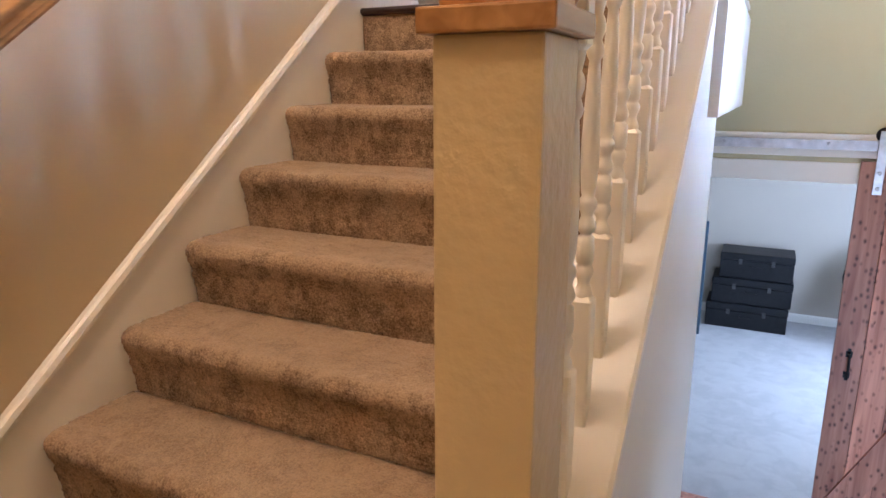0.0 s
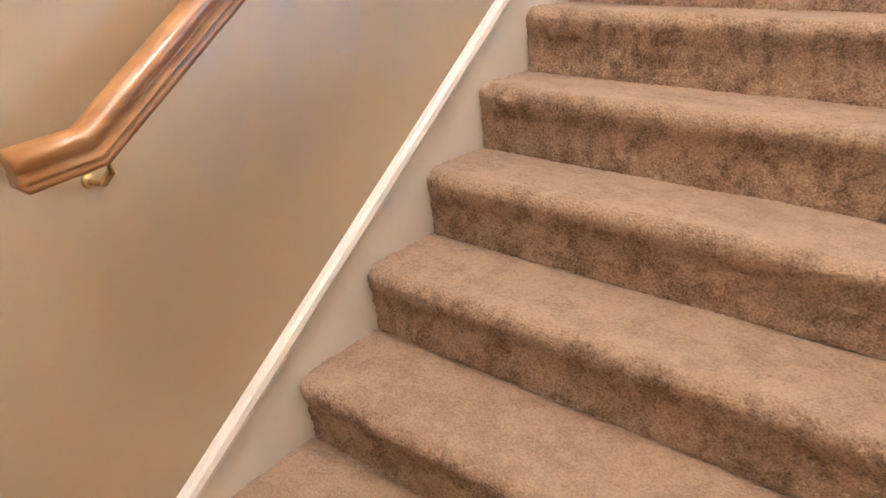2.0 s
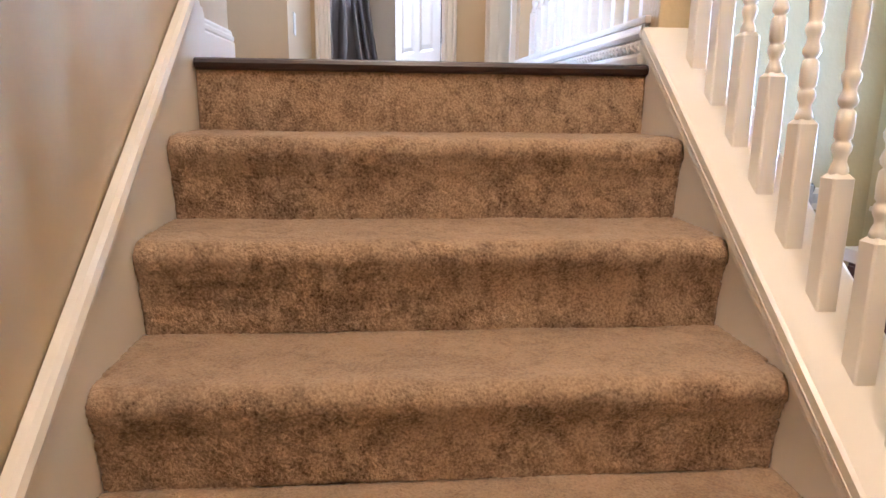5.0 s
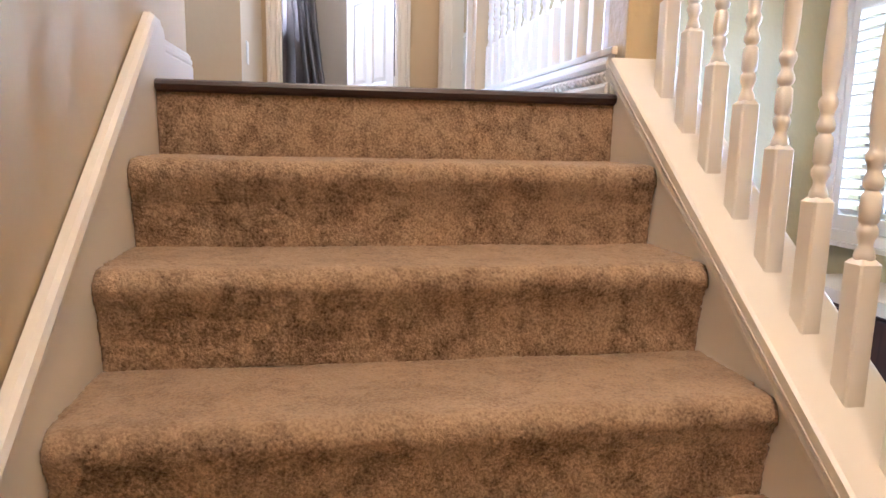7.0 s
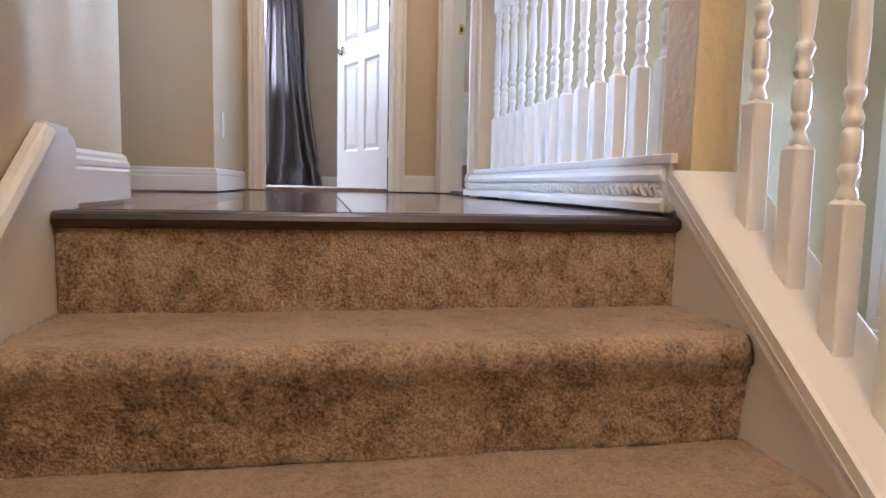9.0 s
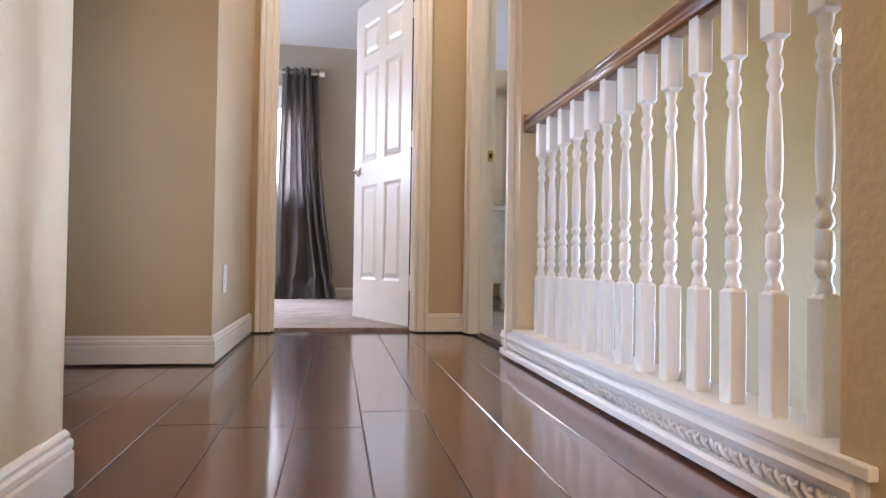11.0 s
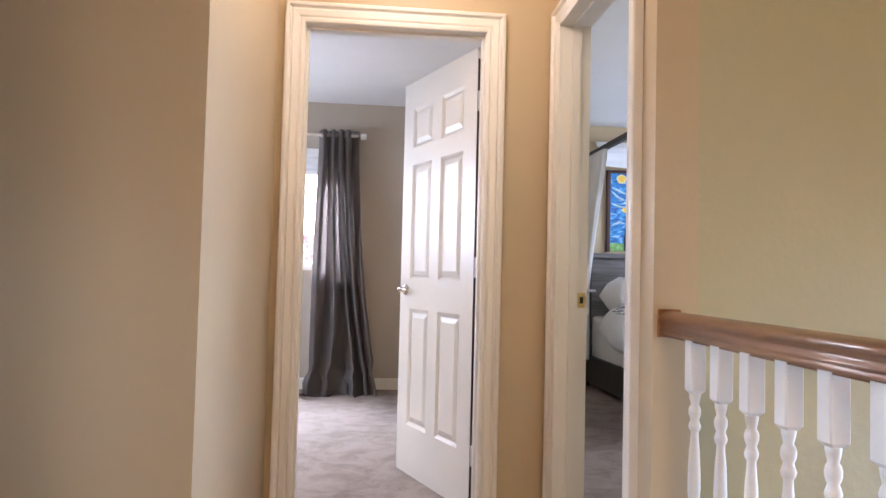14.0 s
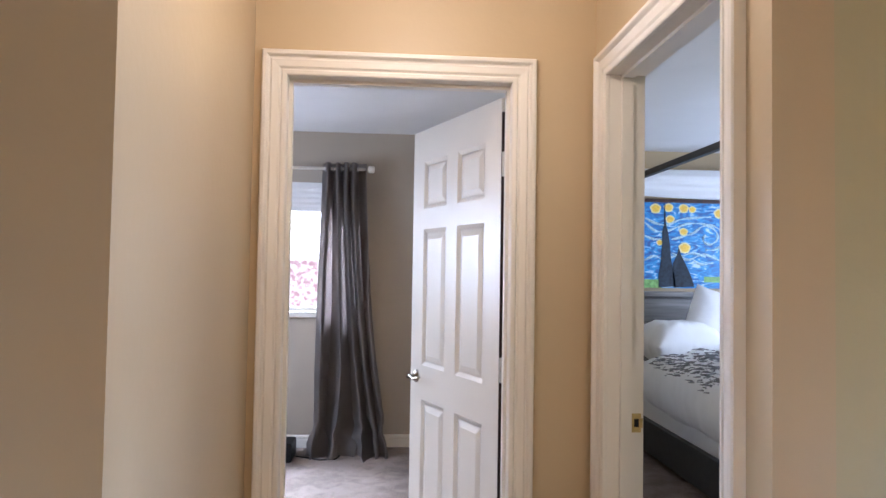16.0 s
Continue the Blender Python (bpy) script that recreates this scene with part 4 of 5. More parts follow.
VELVET.node_tree.links.new(thin.outputs[0], VELVET.node_tree.nodes["Material Output"].inputs["Surface"])


def curtain():
    c = empty("curtain", "grey velvet curtain pooling on the carpet", "curtain")
    bm = bmesh.new()
    nu, nv = 120, 60
    grid = []
    for j in range(nv + 1):
        v = j / nv                      # 0 at the floor, 1 at the head
        z = 0.03 + v * 2.235
        if v < 0.03:
            z = 0.016 + 0.02 * v / 0.03
        spread = 0.30 * (1 - v) ** 1.6
        x0, x1 = -0.135 - 0.10 * spread, 0.190 + 0.80 * spread
        row = []
        for i in range(nu + 1):
            u = i / nu
            folds = 4.6
            ph = 2 * math.pi * (u * folds + 0.4 * math.sin(2.2 * v + u * 7) * (1.15 - v) + 0.10 * noise.noise(Vector((u * 3, v * 2, 5.0))))
            amp = 0.055 + 0.02 * (1 - v) + 0.03 * noise.noise(Vector((u * 5, v * 1.5, 1.7)))
            y = ROD.y + amp * (math.sin(ph) + 0.25 * math.sin(2 * ph + 1.0))
            x = x0 + (x1 - x0) * u + 0.022 * math.sin(2 * ph)
            if v < 0.14:
                k = (0.14 - v) / 0.14
                y -= 0.16 * k * k + 0.10 * k * noise.noise(Vector((u * 9, v * 30, 4.0)))
                x += 0.09 * k * noise.noise(Vector((u * 7, v * 20, 9.0)))
            row.append(bm.verts.new((x, y, z + (0.02 * max(0, noise.noise(Vector((u * 14, v * 40, 2)))) if v < 0.06 else 0))))
        grid.append(row)
    for r0, r1 in zip(grid, grid[1:]):
        for i in range(nu):
            bm.faces.new((r0[i], r0[i + 1], r1[i + 1], r1[i]))
    ob = part("drape", bm, VELVET, c, "", True)
    so = ob.modifiers.new("cloth", "SOLIDIFY")
    so.thickness = 0.004
    for u in (0.08, 0.28, 0.48, 0.68, 0.88):
        bm = bmesh.new()
        x = -0.135 + 0.32 * u
        pts = [(x, ROD.y + 0.022 * math.cos(a), ROD.z + 0.022 * math.sin(a)) for a in [2 * math.pi * k / 12 for k in range(13)]]
        tube(bm, pts, 0.0035, 6)
        part("grommet", bm, STEEL, c, "metal curtain ring", True)
    return c


curtain()
bm = bmesh.new()
tube(bm, [(-0.27, 5.72, 0.02), (-0.18, 5.68, 0.018), (-0.08, 5.62, 0.018), (0.03, 5.64, 0.018), (0.06, 5.72, 0.018), (-0.02, 5.78, 0.02)], 0.005, 6)
tagged(part("power_cable", bm, BLACK, None, "", True), "black cable lying on the carpet by the curtain", "cable")
tagged(part("black_box", boxes((-0.55, 5.55, 0.013, -0.275, 5.80, 0.15), bevel=0.02), BLACK), "small black box on the carpet under the window", "box")

# ---- canopy room ----
FRAME = material("charcoal_bed_frame", (0.035, 0.035, 0.037), 0.5, 0, 20, 0.2)
HEAD = wood("grey_weathered_headboard", (0.13, 0.125, 0.12), (0.25, 0.24, 0.23), 0.6, 0, 4.0)
LINEN = material("white_linen", (0.82, 0.82, 0.82), 0.85, 0, 6, 0.03, 0.15, 120)
B0, B1, BY0, BY1 = 2.42, 4.05, 4.15, 6.30
bed = empty("canopy_bed", "dark canopy bed with a grey headboard", "bed")
for x in (B0, B1):
    for y in (BY0, BY1):
        part("bed_post", boxes((x - 0.027, y - 0.027, 0.012, x + 0.027, y + 0.027, 2.25), bevel=0.004), FRAME, bed)
    part("canopy_rail", boxes((x - 0.022, BY0 + 0.027, 2.20, x + 0.022, BY1 - 0.027, 2.245), bevel=0.003), FRAME, bed)
    part("side_rail", boxes((x - 0.025, BY0 + 0.027, 0.07, x + 0.025, BY1 - 0.027, 0.31), bevel=0.006), FRAME, bed)
for y in (BY0, BY1):
    part("canopy_rail", boxes((B0 + 0.022, y - 0.022, 2.20, B1 - 0.022, y + 0.022, 2.245), bevel=0.003), FRAME, bed)
hb = part("headboard", boxes((B0 + 0.028, BY1 - 0.02, 0.3, B1 - 0.028, BY1 + 0.03, 1.235), bevel=0.004), HEAD, bed, "grey plank headboard")
for i in range(4):
    part("board", boxes((B0 + 0.03, BY1 - 0.032, 0.42 + 0.20 * i, B1 - 0.03, BY1 - 0.021, 0.612 + 0.20 * i), bevel=0.003), HEAD, hb)
part("top_ledge", boxes((B0 - 0.02, BY1 - 0.05, 1.235, B1 + 0.02, BY1 + 0.05, 1.28), bevel=0.004), HEAD, hb, "grey ledge along the headboard")


def rumple(x, y, seed):
    n = noise.fractal(Vector((x * 3.2, y * 3.2, seed)), 1.0, 2.0, 4)
    return n + 0.7 * (abs(noise.noise(Vector((x * 7 + y * 3, y * 5 - x * 2, seed + 4)))) - 0.25)


def soft(name, x0, y0, z0, x1, y1, z1, amp, seed, label, category, puff=0.5, group=""):
    """A padded block: rounded sides and an uneven, rumpled top."""
    bm = bmesh.new()
    nx, ny = 64, 64
    def pt(u, v, top):
        ex = (1 - abs(2 * u - 1) ** 5) * (1 - abs(2 * v - 1) ** 5)
        h = (z0 + z1) / 2 + (1 if top else -1) * (z1 - z0) / 2 * (ex ** puff)
        x, y = x0 + (x1 - x0) * u, y0 + (y1 - y0) * v
        n = rumple(x, y, seed)
        return (x + amp * 0.6 * n, y + amp * 0.5 * n, h + (amp * n if top else 0))
    tops = [[bm.verts.new(pt(i / nx, j / ny, True)) for i in range(nx + 1)] for j in range(ny + 1)]
    bots = [[tops[j][i] if i in (0, nx) or j in (0, ny) else bm.verts.new(pt(i / nx, j / ny, False)) for i in range(nx + 1)] for j in range(ny + 1)]
    for g, rev in ((tops, False), (bots, True)):
        for j in range(ny):
            for i in range(nx):
                q = [g[j][i], g[j][i + 1], g[j + 1][i + 1], g[j + 1][i]]
                bm.faces.new(list(reversed(q)) if rev else q)
    return tagged(part(name, bm, LINEN, None, "", True), label, category, group)


tagged(part("mattress", boxes((B0 + 0.03, BY0 + 0.03, 0.25, B1 - 0.03, BY1 - 0.035, 0.68), bevel=0.04), LINEN), "white mattress on the canopy bed", "mattress")
duvet = soft("duvet", B0 - 0.09, BY0 - 0.02, 0.36, B1 + 0.06, 5.70, 0.87, 0.05, 3.0, "rumpled white duvet with a grey floral border", "duvet", 0.32)
soft("pillow", 2.48, 5.58, 0.70, 3.06, 6.16, 1.05, 0.03, 7.0, "plump white pillow against the headboard", "pillow", 0.8, "pillows on the bed")
soft("pillow", 3.22, 5.66, 0.70, 3.85, 6.12, 1.06, 0.02, 9.0, "plump white pillow against the headboard", "pillow", 0.8, "pillows on the bed")
pl = soft("pillow", -0.32, -0.24, -0.09, 0.32, 0.24, 0.09, 0.01, 5.0, "white pillow standing tilted against the headboard", "pillow", 0.9, "pillows on the bed")
pl.matrix_basis = pose(3.14, 5.79, 1.04, 62, 0, 0) @ pose(0, 0, 0, 0, 0, -27)
FLORAL = material("grey_floral_print", (0.20, 0.20, 0.21), 0.85, 0, 20, 0.3)
bm = bmesh.new()
for i in range(900):
    u, v = rng.uniform(0.0, 1.0), rng.random()
    x, y = B0 - 0.07 + 1.5 * u ** 1.4, 4.45 + 1.0 * v
    a, ln = rng.uniform(0, math.pi), rng.uniform(0.02, 0.05)
    ex = (1 - abs(2 * ((x - B0 + 0.09) / (B1 + 0.06 - B0 + 0.09)) - 1) ** 5)
    n = rumple(x, y, 3.0)
    vv = (y - BY0 + 0.02) / (5.70 - BY0 + 0.02)
    h = 0.615 + 0.255 * ((max(0.0, ex) * (1 - abs(2 * vv - 1) ** 5)) ** 0.32) + 0.05 * n + 0.004
    d = Vector((math.cos(a), math.sin(a), 0)) * ln
    p = Vector((x + 0.03 * n, y + 0.025 * n, h))
    tube(bm, [p - d, p + Vector((d.y, -d.x, 0)) * 0.4, p + d], [0.002, 0.0055, 0.002], 5)
tagged(part("floral_border", bm, FLORAL, duvet, "grey printed flowers and leaves"), kind="stuff")

VOILE = material("white_voile", (0.86, 0.86, 0.86), 0.8, 0, 6, 0.02)
gb = VOILE.node_tree.nodes["Principled BSDF"]
gb.inputs["Transmission Weight"].default_value = 0.15
drape = empty("bed_drape", "sheer white drape tied back to the bed post", "drape")
bm = bmesh.new()
nu, nv = 60, 40
grid = []
for j in range(nv + 1):
    v = j / nv
    z = 0.28 + 1.92 * v
    wgt = max(0.0, min(1.0, (z - 0.92) / 1.25))
    wid = 0.07 + 0.34 * wgt ** 1.5 if z > 0.92 else 0.07 + 0.10 * (0.92 - z)
    yc = 6.17 - 0.18 * wgt
    grid.append([bm.verts.new((2.395 + 0.022 * math.sin(u / nu * 2 * math.pi * 7 + v * 2) - 0.03 * (1 - wgt), yc + wid * (0.5 - u / nu), z)) for u in range(nu + 1)])
for r0, r1 in zip(grid, grid[1:]):
    for i in range(nu):
        bm.faces.new((r0[i], r0[i + 1], r1[i + 1], r1[i]))
part("panel", bm, VOILE, drape, "", True).modifiers.new("cloth", "SOLIDIFY").thickness = 0.002
bm = bmesh.new()
tube(bm, [(2.39 + 0.06 * math.cos(a), 6.18 + 0.06 * math.sin(a), 0.92) for a in [2 * math.pi * k / 16 for k in range(17)]], 0.012, 8)
part("tie", bm, VOILE, drape, "white tie-back", True)
bm = bmesh.new()
grid = []
for j in range(15):
    v = j / 14
    row = []
    for i in range(81):
        u = i / 80
        sag = 0.16 * (1 - (2 * u - 1) ** 2) * (0.5 + v * 0.7)
        row.append(bm.verts.new((B0 + 0.03 + (B1 - B0 - 0.06) * u, BY1 - 0.06 - 0.10 * math.sin(v * 3.0 + 6 * u * 0.2) - 0.012 * math.sin(v * 26 + u * 3), 2.352 - 0.23 * v - sag * 0.12)))
    grid.append(row)
for r0, r1 in zip(grid, grid[1:]):
    for i in range(80):
        bm.faces.new((r0[i], r0[i + 1], r1[i + 1], r1[i]))
ob = tagged(part("canopy_swag", bm, VOILE, None, "", True), "white fabric swag draped along the canopy", "drape")
ob.modifiers.new("cloth", "SOLIDIFY").thickness = 0.003

# painting over the headboard: swirling blue sky, yellow discs, a dark tree
ART = empty("painting", "framed painting of a swirling blue night sky with yellow discs", "painting")
AX0, AX1, AZ0, AZ1, AY = 2.66, 3.66, 1.185, 1.95, 6.372
ART.location = (0, 0, 0.125)
SKYP = bpy.data.materials.new("painted_blue_swirls")
SKYP.use_nodes = True
nt = SKYP.node_tree
gb = nt.nodes["Principled BSDF"]
gb.inputs["Roughness"].default_value = 0.45
tcx, wv, rp = nt.nodes.new("ShaderNodeTexCoord"), nt.nodes.new("ShaderNodeTexNoise"), nt.nodes.new("ShaderNodeValToRGB")
wv.inputs["Scale"].default_value, wv.inputs["Detail"].default_value, wv.inputs["Distortion"].default_value = 9.0, 8, 2.8
mpx = nt.nodes.new("ShaderNodeMapping")
mpx.inputs["Scale"].default_value = (0.55, 1, 1.8)
nt.links.new(tcx.outputs["Object"], mpx.inputs["Vector"])
nt.links.new(mpx.outputs[0], wv.inputs["Vector"])
for _ in range(2):
    rp.color_ramp.elements.new(0.5)
for e, (pos, col) in zip(rp.color_ramp.elements, ((0.30, (0.015, 0.06, 0.24)), (0.46, (0.015, 0.17, 0.48)), (0.58, (0.03, 0.33, 0.68)), (0.67, (0.55, 0.74, 0.82)))):
    e.position, e.color = pos, (*col, 1)
nt.links.new(wv.outputs["Fac"], rp.inputs["Fac"])
nt.links.new(rp.outputs["Color"], gb.inputs["Base Color"])
part("canvas", boxes((AX0, AY, AZ0, AX1, AY + 0.026, AZ1)), SKYP, ART, "canvas of swirling blue and white brushwork")
DKWOOD = wood("dark_red_frame_wood", (0.03, 0.012, 0.01), (0.09, 0.03, 0.02), 0.4, 2, 5.0)
for q in ((AX0 - 0.035, AZ0 - 0.01, AX0, AZ1 + 0.03), (AX1, AZ0 - 0.01, AX1 + 0.035, AZ1 + 0.03), (AX0, AZ1, AX1, AZ1 + 0.03)):
    part("frame_bar", boxes((q[0], AY - 0.008, q[1], q[2], AY + 0.028, q[3]), bevel=0.004), DKWOOD, ART, "dark wooden frame")
YEL = material("yellow_paint", (0.85, 0.55, 0.06), 0.45, 0, 60, 0.2)
PALEY = material("pale_yellow_paint", (0.85, 0.74, 0.35), 0.45, 0, 60, 0.1)
WAVE = material("pale_blue_paint", (0.42, 0.62, 0.74), 0.6, 0, 90, 0.45)
CYP = material("dark_tree_paint", (0.015, 0.028, 0.045), 0.7, 0, 40, 0.5)
GRN = material("green_paint", (0.20, 0.42, 0.12), 0.45, 0, 30, 0.4)


def disc(x, z, r, y=0.0):
    bm = bmesh.new()
    vs = [bm.verts.new((x + r * (1 + 0.1 * math.sin(5 * a)) * math.cos(a), y, z + r * 0.9 * math.sin(a))) for a in [2 * math.pi * k / 20 for k in range(20)]]
    bm.faces.new(vs)
    bm.normal_update()
    bmesh.ops.solidify(bm, geom=bm.faces[:], thickness=0.001)
    return bm


for x, z, r in ((2.77, 1.895, 0.050), (2.89, 1.905, 0.044), (3.03, 1.90, 0.046), (3.11, 1.892, 0.034), (2.905, 1.80, 0.042), (3.03, 1.69, 0.040), (3.04, 1.545, 0.055), (2.81, 1.59, 0.030), (3.36, 1.86, 0.05), (3.52, 1.72, 0.06)):
    part("star_halo", disc(x, z, r), PALEY, ART, "pale yellow halo").location = (0, AY - 0.0015, 0)
    part("star", disc(x, z, r * 0.72), YEL, ART, "yellow disc").location = (0, AY - 0.003, 0)
for pts in ([(2.67, 1.77), (2.76, 1.70), (2.86, 1.69), (2.97, 1.73), (3.08, 1.765), (3.22, 1.76), (3.33, 1.70), (3.34, 1.62), (3.27, 1.58), (3.21, 1.62), (3.24, 1.67)],
            [(2.67, 1.43), (2.76, 1.47), (2.85, 1.44), (2.96, 1.47), (3.08, 1.44), (3.22, 1.49), (3.4, 1.43), (3.62, 1.46)],
            [(2.67, 1.65), (2.76, 1.62), (2.85, 1.63)], [(2.92, 1.62), (3.0, 1.64), (3.12, 1.68), (3.2, 1.74), (3.3, 1.75), (3.39, 1.69), (3.4, 1.6), (3.33, 1.54), (3.22, 1.53)], [(2.92, 1.50), (3.0, 1.47), (3.12, 1.50), (3.25, 1.46)], [(2.67, 1.81), (2.78, 1.76), (2.88, 1.75), (3.0, 1.80), (3.15, 1.82), (3.3, 1.83)], [(3.12, 1.44), (3.2, 1.40), (3.32, 1.42)]):
    bm = bmesh.new()
    fine = []
    for a, b, c, d in zip([pts[0]] + pts, pts, pts[1:], pts[2:] + [pts[-1]]):
        for q in range(6):
            t = q / 6
            fine.append(tuple(0.5 * (2 * b[n] + (c[n] - a[n]) * t + (2 * a[n] - 5 * b[n] + 4 * c[n] - d[n]) * t * t + (3 * b[n] - a[n] - 3 * c[n] + d[n]) * t ** 3) for n in (0, 1)))
    tube(bm, [(x, AY - 0.001, z) for x, z in fine], [0.004 + 0.010 * abs(math.sin(0.35 * k)) for k in range(len(fine))], 6)
    for v in bm.verts:
        v.co.y = AY - 0.001 + (v.co.y - AY + 0.001) * 0.12
    part("brush_swirl", bm, WAVE, ART, "pale brushed swirl", True)
for spine in ([(2.885, 0.085, 1.19), (2.875, 0.075, 1.30), (2.87, 0.05, 1.42), (2.868, 0.036, 1.58), (2.86, 0.028, 1.68), (2.857, 0.008, 1.76), (2.855, 0.002, 1.93)], [(3.04, 0.10, 1.19), (3.02, 0.09, 1.28), (2.99, 0.06, 1.40), (2.985, 0.018, 1.48), (2.985, 0.002, 1.54)]):
    bm = bmesh.new()
    vs = [bm.verts.new((x - w, AY - 0.004, z)) for x, w, z in spine] + [bm.verts.new((x + w * 0.9, AY - 0.004, z + 0.01)) for x, w, z in reversed(spine)]
    bm.faces.new(vs)
    bm.normal_update()
    bmesh.ops.solidify(bm, geom=bm.faces[:], thickness=0.001)
    part("dark_tree", bm, CYP, ART, "dark flame-shaped tree")
for q in ((AX0, AZ0, 2.83, 1.26), (3.22, 1.24, 3.40, 1.29)):
    part("green_field", boxes((q[0], AY - 0.002, q[1], q[2], AY - 0.0005, q[3])), GRN, ART, "green painted field")

# carved white dresser beside the canopy room door
CARVED = material("distressed_white_paint", (0.74, 0.73, 0.70), 0.5, 0, 14, 0.12, 0.3, 60)
dr = empty("dresser", "carved white dresser with turned corner legs", "dresser")
part("body", boxes((1.27, 4.40, 0.22, 1.74, 5.5, 0.80), bevel=0.004), CARVED, dr)
part("top", boxes((1.26, 4.36, 0.80, 1.80, 5.54, 0.835), bevel=0.008), CARVED, dr)
for x in (1.32, 1.755):
    for y in (4.43, 5.47):
        bm = bmesh.new()
        lathe(bm, [(0.030, 0.012), (0.034, 0.03), (0.018, 0.06), (0.030, 0.11), (0.040, 0.16), (0.034, 0.20), (0.024, 0.22), (0.034, 0.24), (0.030, 0.26), (0.028, 0.56), (0.036, 0.58), (0.030, 0.60), (0.036, 0.64), (0.034, 0.76), (0.042, 0.80)], 14, (x, y, 0))
        part("corner_leg", bm, CARVED, dr, "carved white corner leg", True)

# ---- lower storey: barn door, track, room behind ----
track = empty("barn_door_track", "flat steel track on a white header board", "track")
part("header_board", boxes((0.45, YV - 0.022, -0.652, 2.98, YV, -0.532), bevel=0.003), WHITE, track, "white header board")
part("rail_bar", boxes((0.50, YV - 0.052, -0.612, 2.92, YV - 0.046, -0.560), bevel=0.001), STEEL, track, "flat steel bar")
for x in (0.7, 1.2, 1.7, 2.2, 2.7):
    bm = bmesh.new()
    lathe(bm, [(0.009, 0), (0.009, 0.03), (0.005, 0.034)], 8)
    for v in bm.verts:
        v.co = pose(x, YV - 0.022, -0.58, 90, 0, 0) @ v.co
    part("spacer_bolt", bm, STEEL, track)
part("joint_plate", boxes((1.40, YV - 0.056, -0.598, 1.50, YV - 0.052, -0.562), bevel=0.001), STEEL, track)
opening = empty("door_3", "white trimmed opening behind the barn door", "door frame", kind="structure")
for q in ((0.78, YV - 0.014, -0.788, 1.90, YV, -0.680),):
    part("head_casing", boxes(q, bevel=0.002), WHITE, opening)
part("threshold", boxes((0.80, YV - 0.06, LOW, 1.90, YV + 0.13, LOW + 0.014), bevel=0.003), BARN, opening, "reddish wooden threshold")
barn = empty("barn_door", "sliding barn door of knotty red pine planks", "barn door")
DX0, DW, DZ0, DZ1, DY = 1.855, 0.98, LOW + 0.03, -0.665, YV - 0.065
pw = DW / 7
for i in range(7):
    part("plank", boxes((DX0 + pw * i + 0.0012, DY, DZ0, DX0 + pw * (i + 1) - 0.0012, DY + 0.028, DZ1), bevel=0.002), BARN, barn)
bm = bmesh.new()
a0, a1 = Vector((DX0 + 0.10, DZ0 + 0.22)), Vector((DX0 + DW - 0.02, DZ0 + 1.95))
d = (a1 - a0).normalized()
nrm = Vector((-d.y, d.x)) * 0.065
prism(bm, [(*(a0 - nrm),), (*(a1 - nrm),), (*(a1 + nrm),), (*(a0 + nrm),)], 1, DY - 0.022, DY - 0.0005)
part("brace", bm, BARN, barn, "diagonal plank brace")
part("rail_board", boxes((DX0, DY - 0.022, DZ0 + 0.03, DX0 + DW, DY - 0.0005, DZ0 + 0.17), bevel=0.002), BARN, barn)
for x in (DX0 + 0.085, DX0 + DW - 0.085):
    hg = part("hanger_strap", boxes((x - 0.021, DY - 0.009, -0.83, x + 0.021, DY - 0.003, -0.51), bevel=0.002), STEEL, barn, "steel hanger strap")
    bm = bmesh.new()
    lathe(bm, [(0.0, -0.012), (0.036, -0.012), (0.036, -0.006), (0.028, -0.003), (0.028, 0.003), (0.036, 0.006), (0.036, 0.012), (0.0, 0.012)], 18)
    for v in bm.verts:
        v.co = pose(x, DY + 0.015, -0.53, 90, 0, 0) @ v.co
    part("wheel", bm, IRON, hg, "black track wheel", True)
    for z in (-0.80, -0.72):
        bm = bmesh.new()
        lathe(bm, [(0.011, 0.0), (0.011, 0.006), (0.006, 0.009)], 6)
        for v in bm.verts:
            v.co = pose(x, DY - 0.009, z, 90, 0, 0) @ v.co
        part("bolt", bm, STEEL, hg)
bm = bmesh.new()
hx = DX0 + 0.075
tube(bm, [(hx, DY - 0.002, -1.70), (hx, DY - 0.035, -1.69), (hx, DY - 0.042, -1.76), (hx, DY - 0.035, -1.83), (hx, DY - 0.002, -1.82)], 0.007, 8)
for z, s in ((-1.70, 1), (-1.82, -1)):
    box(bm, hx - 0.016, DY - 0.004, z - 0.018, hx + 0.016, DY - 0.0005, z + 0.018, bevel=0.001)
    box(bm, hx - 0.008, DY - 0.004, z + s * 0.018 - 0.014, hx + 0.008, DY - 0.0005, z + s * 0.018 + 0.014)
part("pull_handle", bm, IRON, barn, "black iron pull handle")

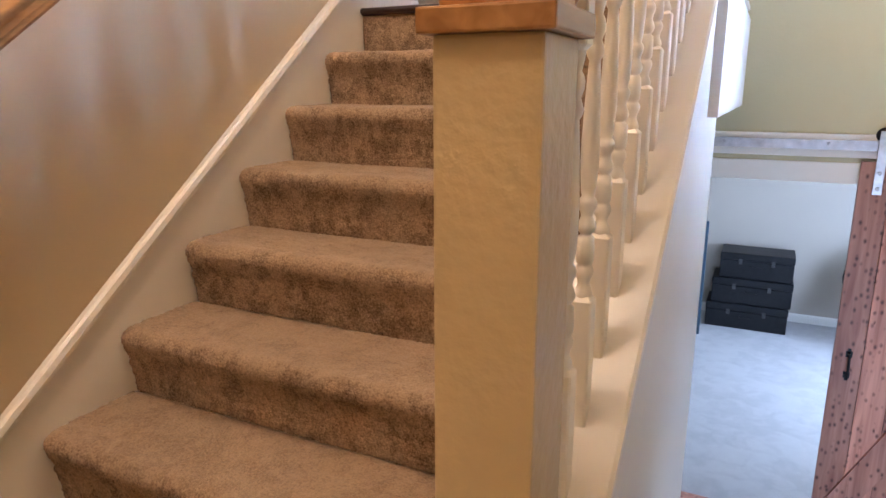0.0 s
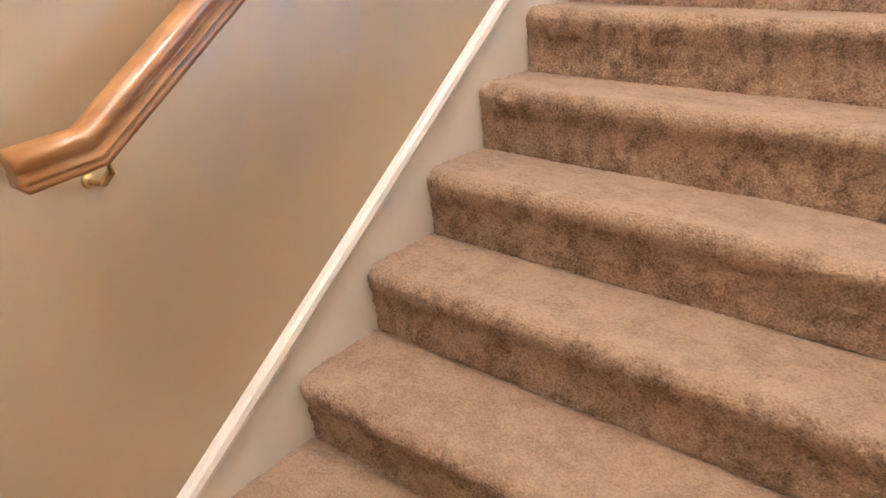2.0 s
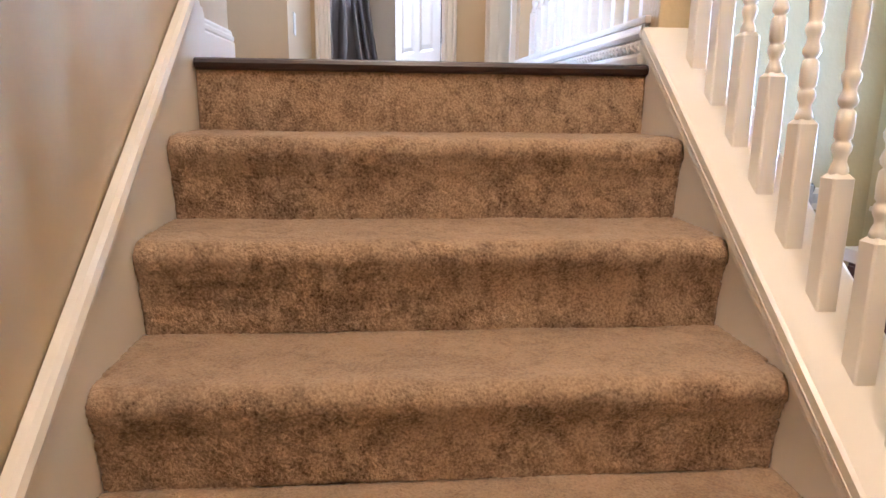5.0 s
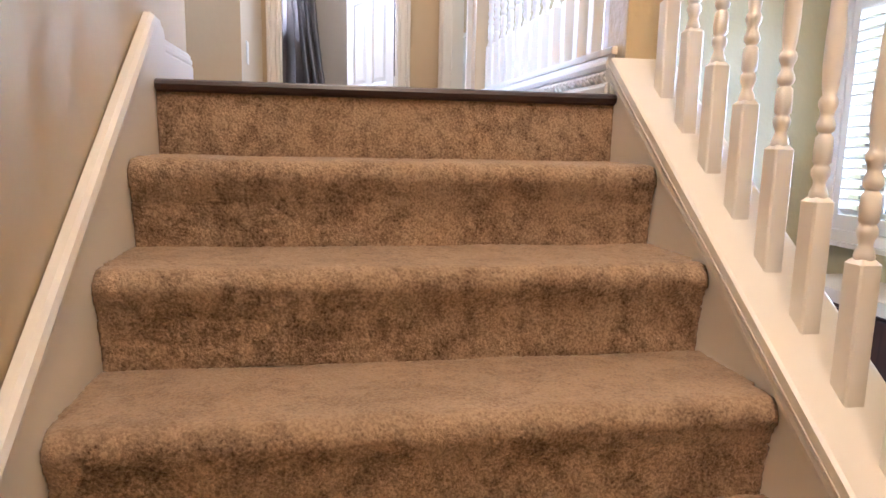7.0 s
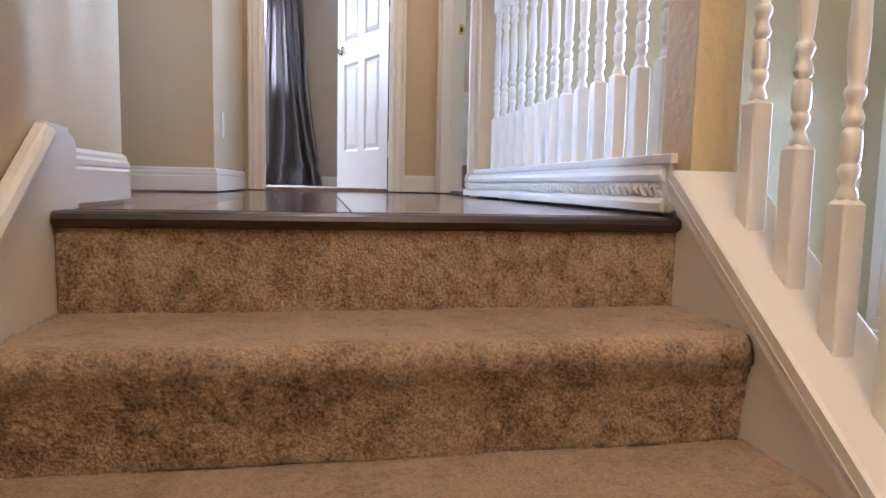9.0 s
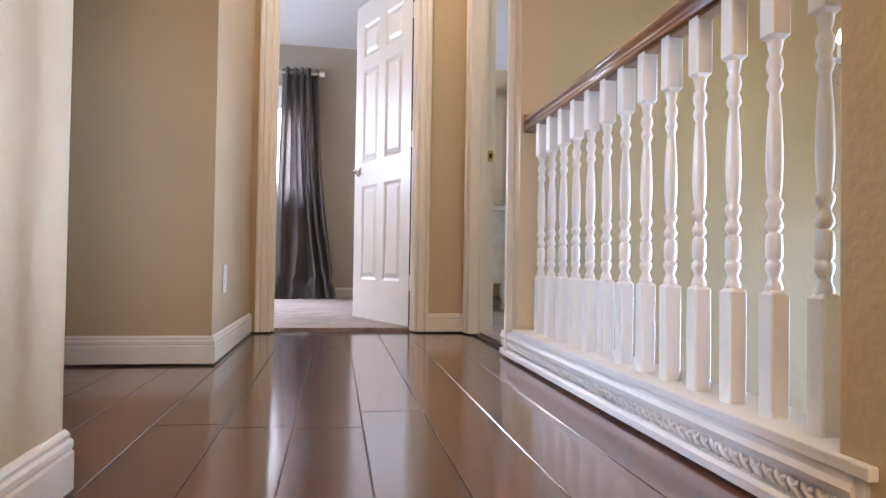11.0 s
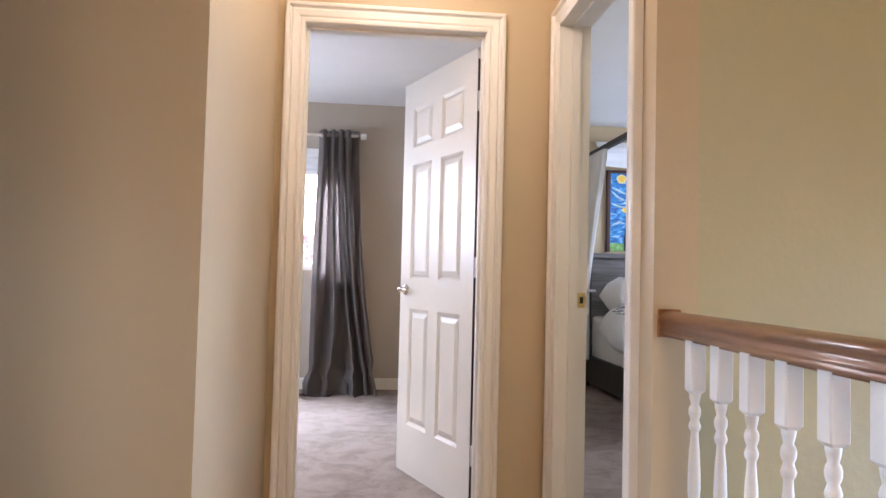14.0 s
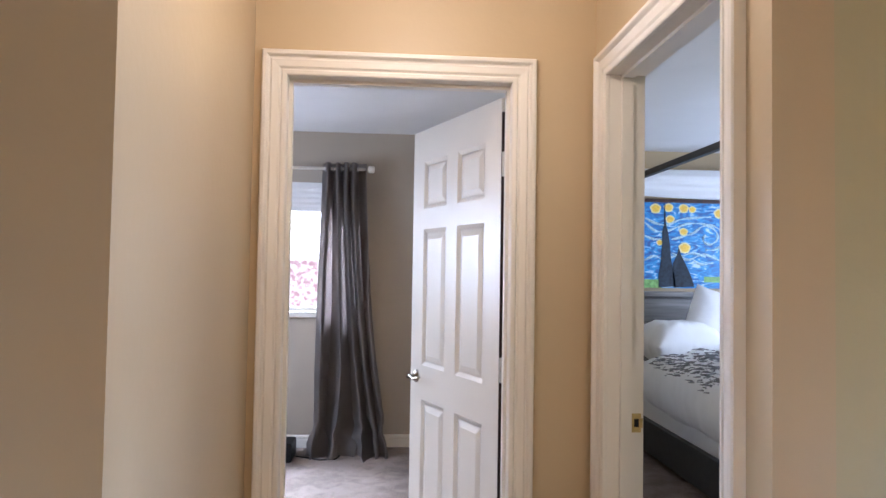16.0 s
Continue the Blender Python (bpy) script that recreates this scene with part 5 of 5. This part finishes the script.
for i, (x0, x1, y0, h0) in enumerate(((0.98, 1.80, 5.42, 0.0), (1.02, 1.82, 5.44, 0.285), (1.08, 1.81, 5.46, 0.57))):
    z = LOW + h0
    t = empty("storage_trunk", "black leather-look storage trunk, one of three stacked", "trunk", "stacked trunks")
    part("body", boxes((x0, y0, z, x1, y0 + 0.42, z + 0.195), bevel=0.008), BLACK, t)
    part("lid", boxes((x0 - 0.004, y0 - 0.004, z + 0.198, x1 + 0.004, y0 + 0.424, z + 0.280), bevel=0.012), BLACK, t)
    for f in (0.28, 0.72):
        part("latch", boxes((x0 + (x1 - x0) * f - 0.018, y0 - 0.012, z + 0.16, x0 + (x1 - x0) * f + 0.018, y0 - 0.003, z + 0.22), bevel=0.002), PEWTER, t, "dull metal latch")
    bm = bmesh.new()
    xm = (x0 + x1) / 2
    tube(bm, [(xm - 0.06, y0 - 0.002, z + 0.15), (xm - 0.05, y0 - 0.022, z + 0.135), (xm + 0.05, y0 - 0.022, z + 0.135), (xm + 0.06, y0 - 0.002, z + 0.15)], 0.006, 6)
    part("handle", bm, IRON, t)
tagged(part("upright_panel", boxes((0.48, 5.05, LOW, 0.955, 5.09, LOW + 1.25), bevel=0.006), material("dark_blue_vinyl", (0.02, 0.05, 0.08), 0.5, 0, 10, 0.2)), "dark blue upright folded mat beside the trunks", "mat")
chair = empty("padded_chair", "black padded chair by the lower room wall", "chair")
bm = bmesh.new()
lathe(bm, [(0.05, -0.04), (0.21, -0.035), (0.24, 0.0), (0.21, 0.035), (0.05, 0.04)], 20)
for v in bm.verts:
    v.co = pose(2.50, 5.55, LOW + 0.68, 80, 0, 0) @ v.co
part("backrest", bm, BLACK, chair, "", True)
part("seat", boxes((2.28, 5.10, LOW + 0.42, 2.72, 5.52, LOW + 0.49), bevel=0.025), BLACK, chair)
for x in (2.30, 2.70):
    for y in (5.12, 5.50):
        part("leg", boxes((x - 0.015, y - 0.015, LOW, x + 0.015, y + 0.015, LOW + 0.43)), IRON, chair)
part("back_post", boxes((2.48, 5.505, LOW + 0.45, 2.52, 5.53, LOW + 0.70)), IRON, chair)

# flush ceiling lamps over the half landing and, added for light, the flight
GLOBE = bpy.data.materials.new("lit_white_glass")
GLOBE.use_nodes = True
gb = GLOBE.node_tree.nodes["Principled BSDF"]
gb.inputs["Emission Color"].default_value, gb.inputs["Emission Strength"].default_value = (1, 0.86, 0.68, 1), 4
for lx, ly in ((0.7, -2.8), (0.6, -1.40), (0.5, 2.2)):
    lamp = empty("ceiling_lamp", "round white glass ceiling lamp, lit", "ceiling lamp", "ceiling lamps")
    bm = bmesh.new()
    lathe(bm, [(0.15, -0.03), (0.16, -0.02), (0.16, 0.0)], 24, (lx, ly, CEIL))
    part("rim", bm, STEEL, lamp, "", True)
    bm = bmesh.new()
    lathe(bm, [(0.01, -0.11), (0.07, -0.10), (0.12, -0.07), (0.145, -0.03)], 24, (lx, ly, CEIL))
    part("globe", bm, GLOBE, lamp, "lit white glass bowl", True)

# tall cabinet on the lower floor, under the shuttered window
UMBER = wood("dark_brown_cabinet_wood", (0.03, 0.012, 0.008), (0.08, 0.03, 0.018), 0.35, 2, 4.0, 0.3)
cab = empty("tall_cabinet", "tall dark brown cabinet with a white top ledge", "cabinet")
part("body", boxes((2.80, 0.45, LOW, EAST - 0.002, 1.42, -0.86), bevel=0.004), UMBER, cab)
part("top_ledge", boxes((2.77, 0.42, -0.858, EAST - 0.002, 1.45, -0.79), bevel=0.006), WHITE, cab, "white top ledge")
for y0 in (0.47, 0.94):
    dd = part("door", boxes((2.782, y0, LOW + 0.1, 2.799, y0 + 0.46, -0.88), bevel=0.003), UMBER, cab)
    part("handle", boxes((2.765, y0 + (0.40 if y0 < 0.6 else 0.04), -1.7, 2.781, y0 + (0.415 if y0 < 0.6 else 0.055), -1.55), bevel=0.002), IRON, dd)
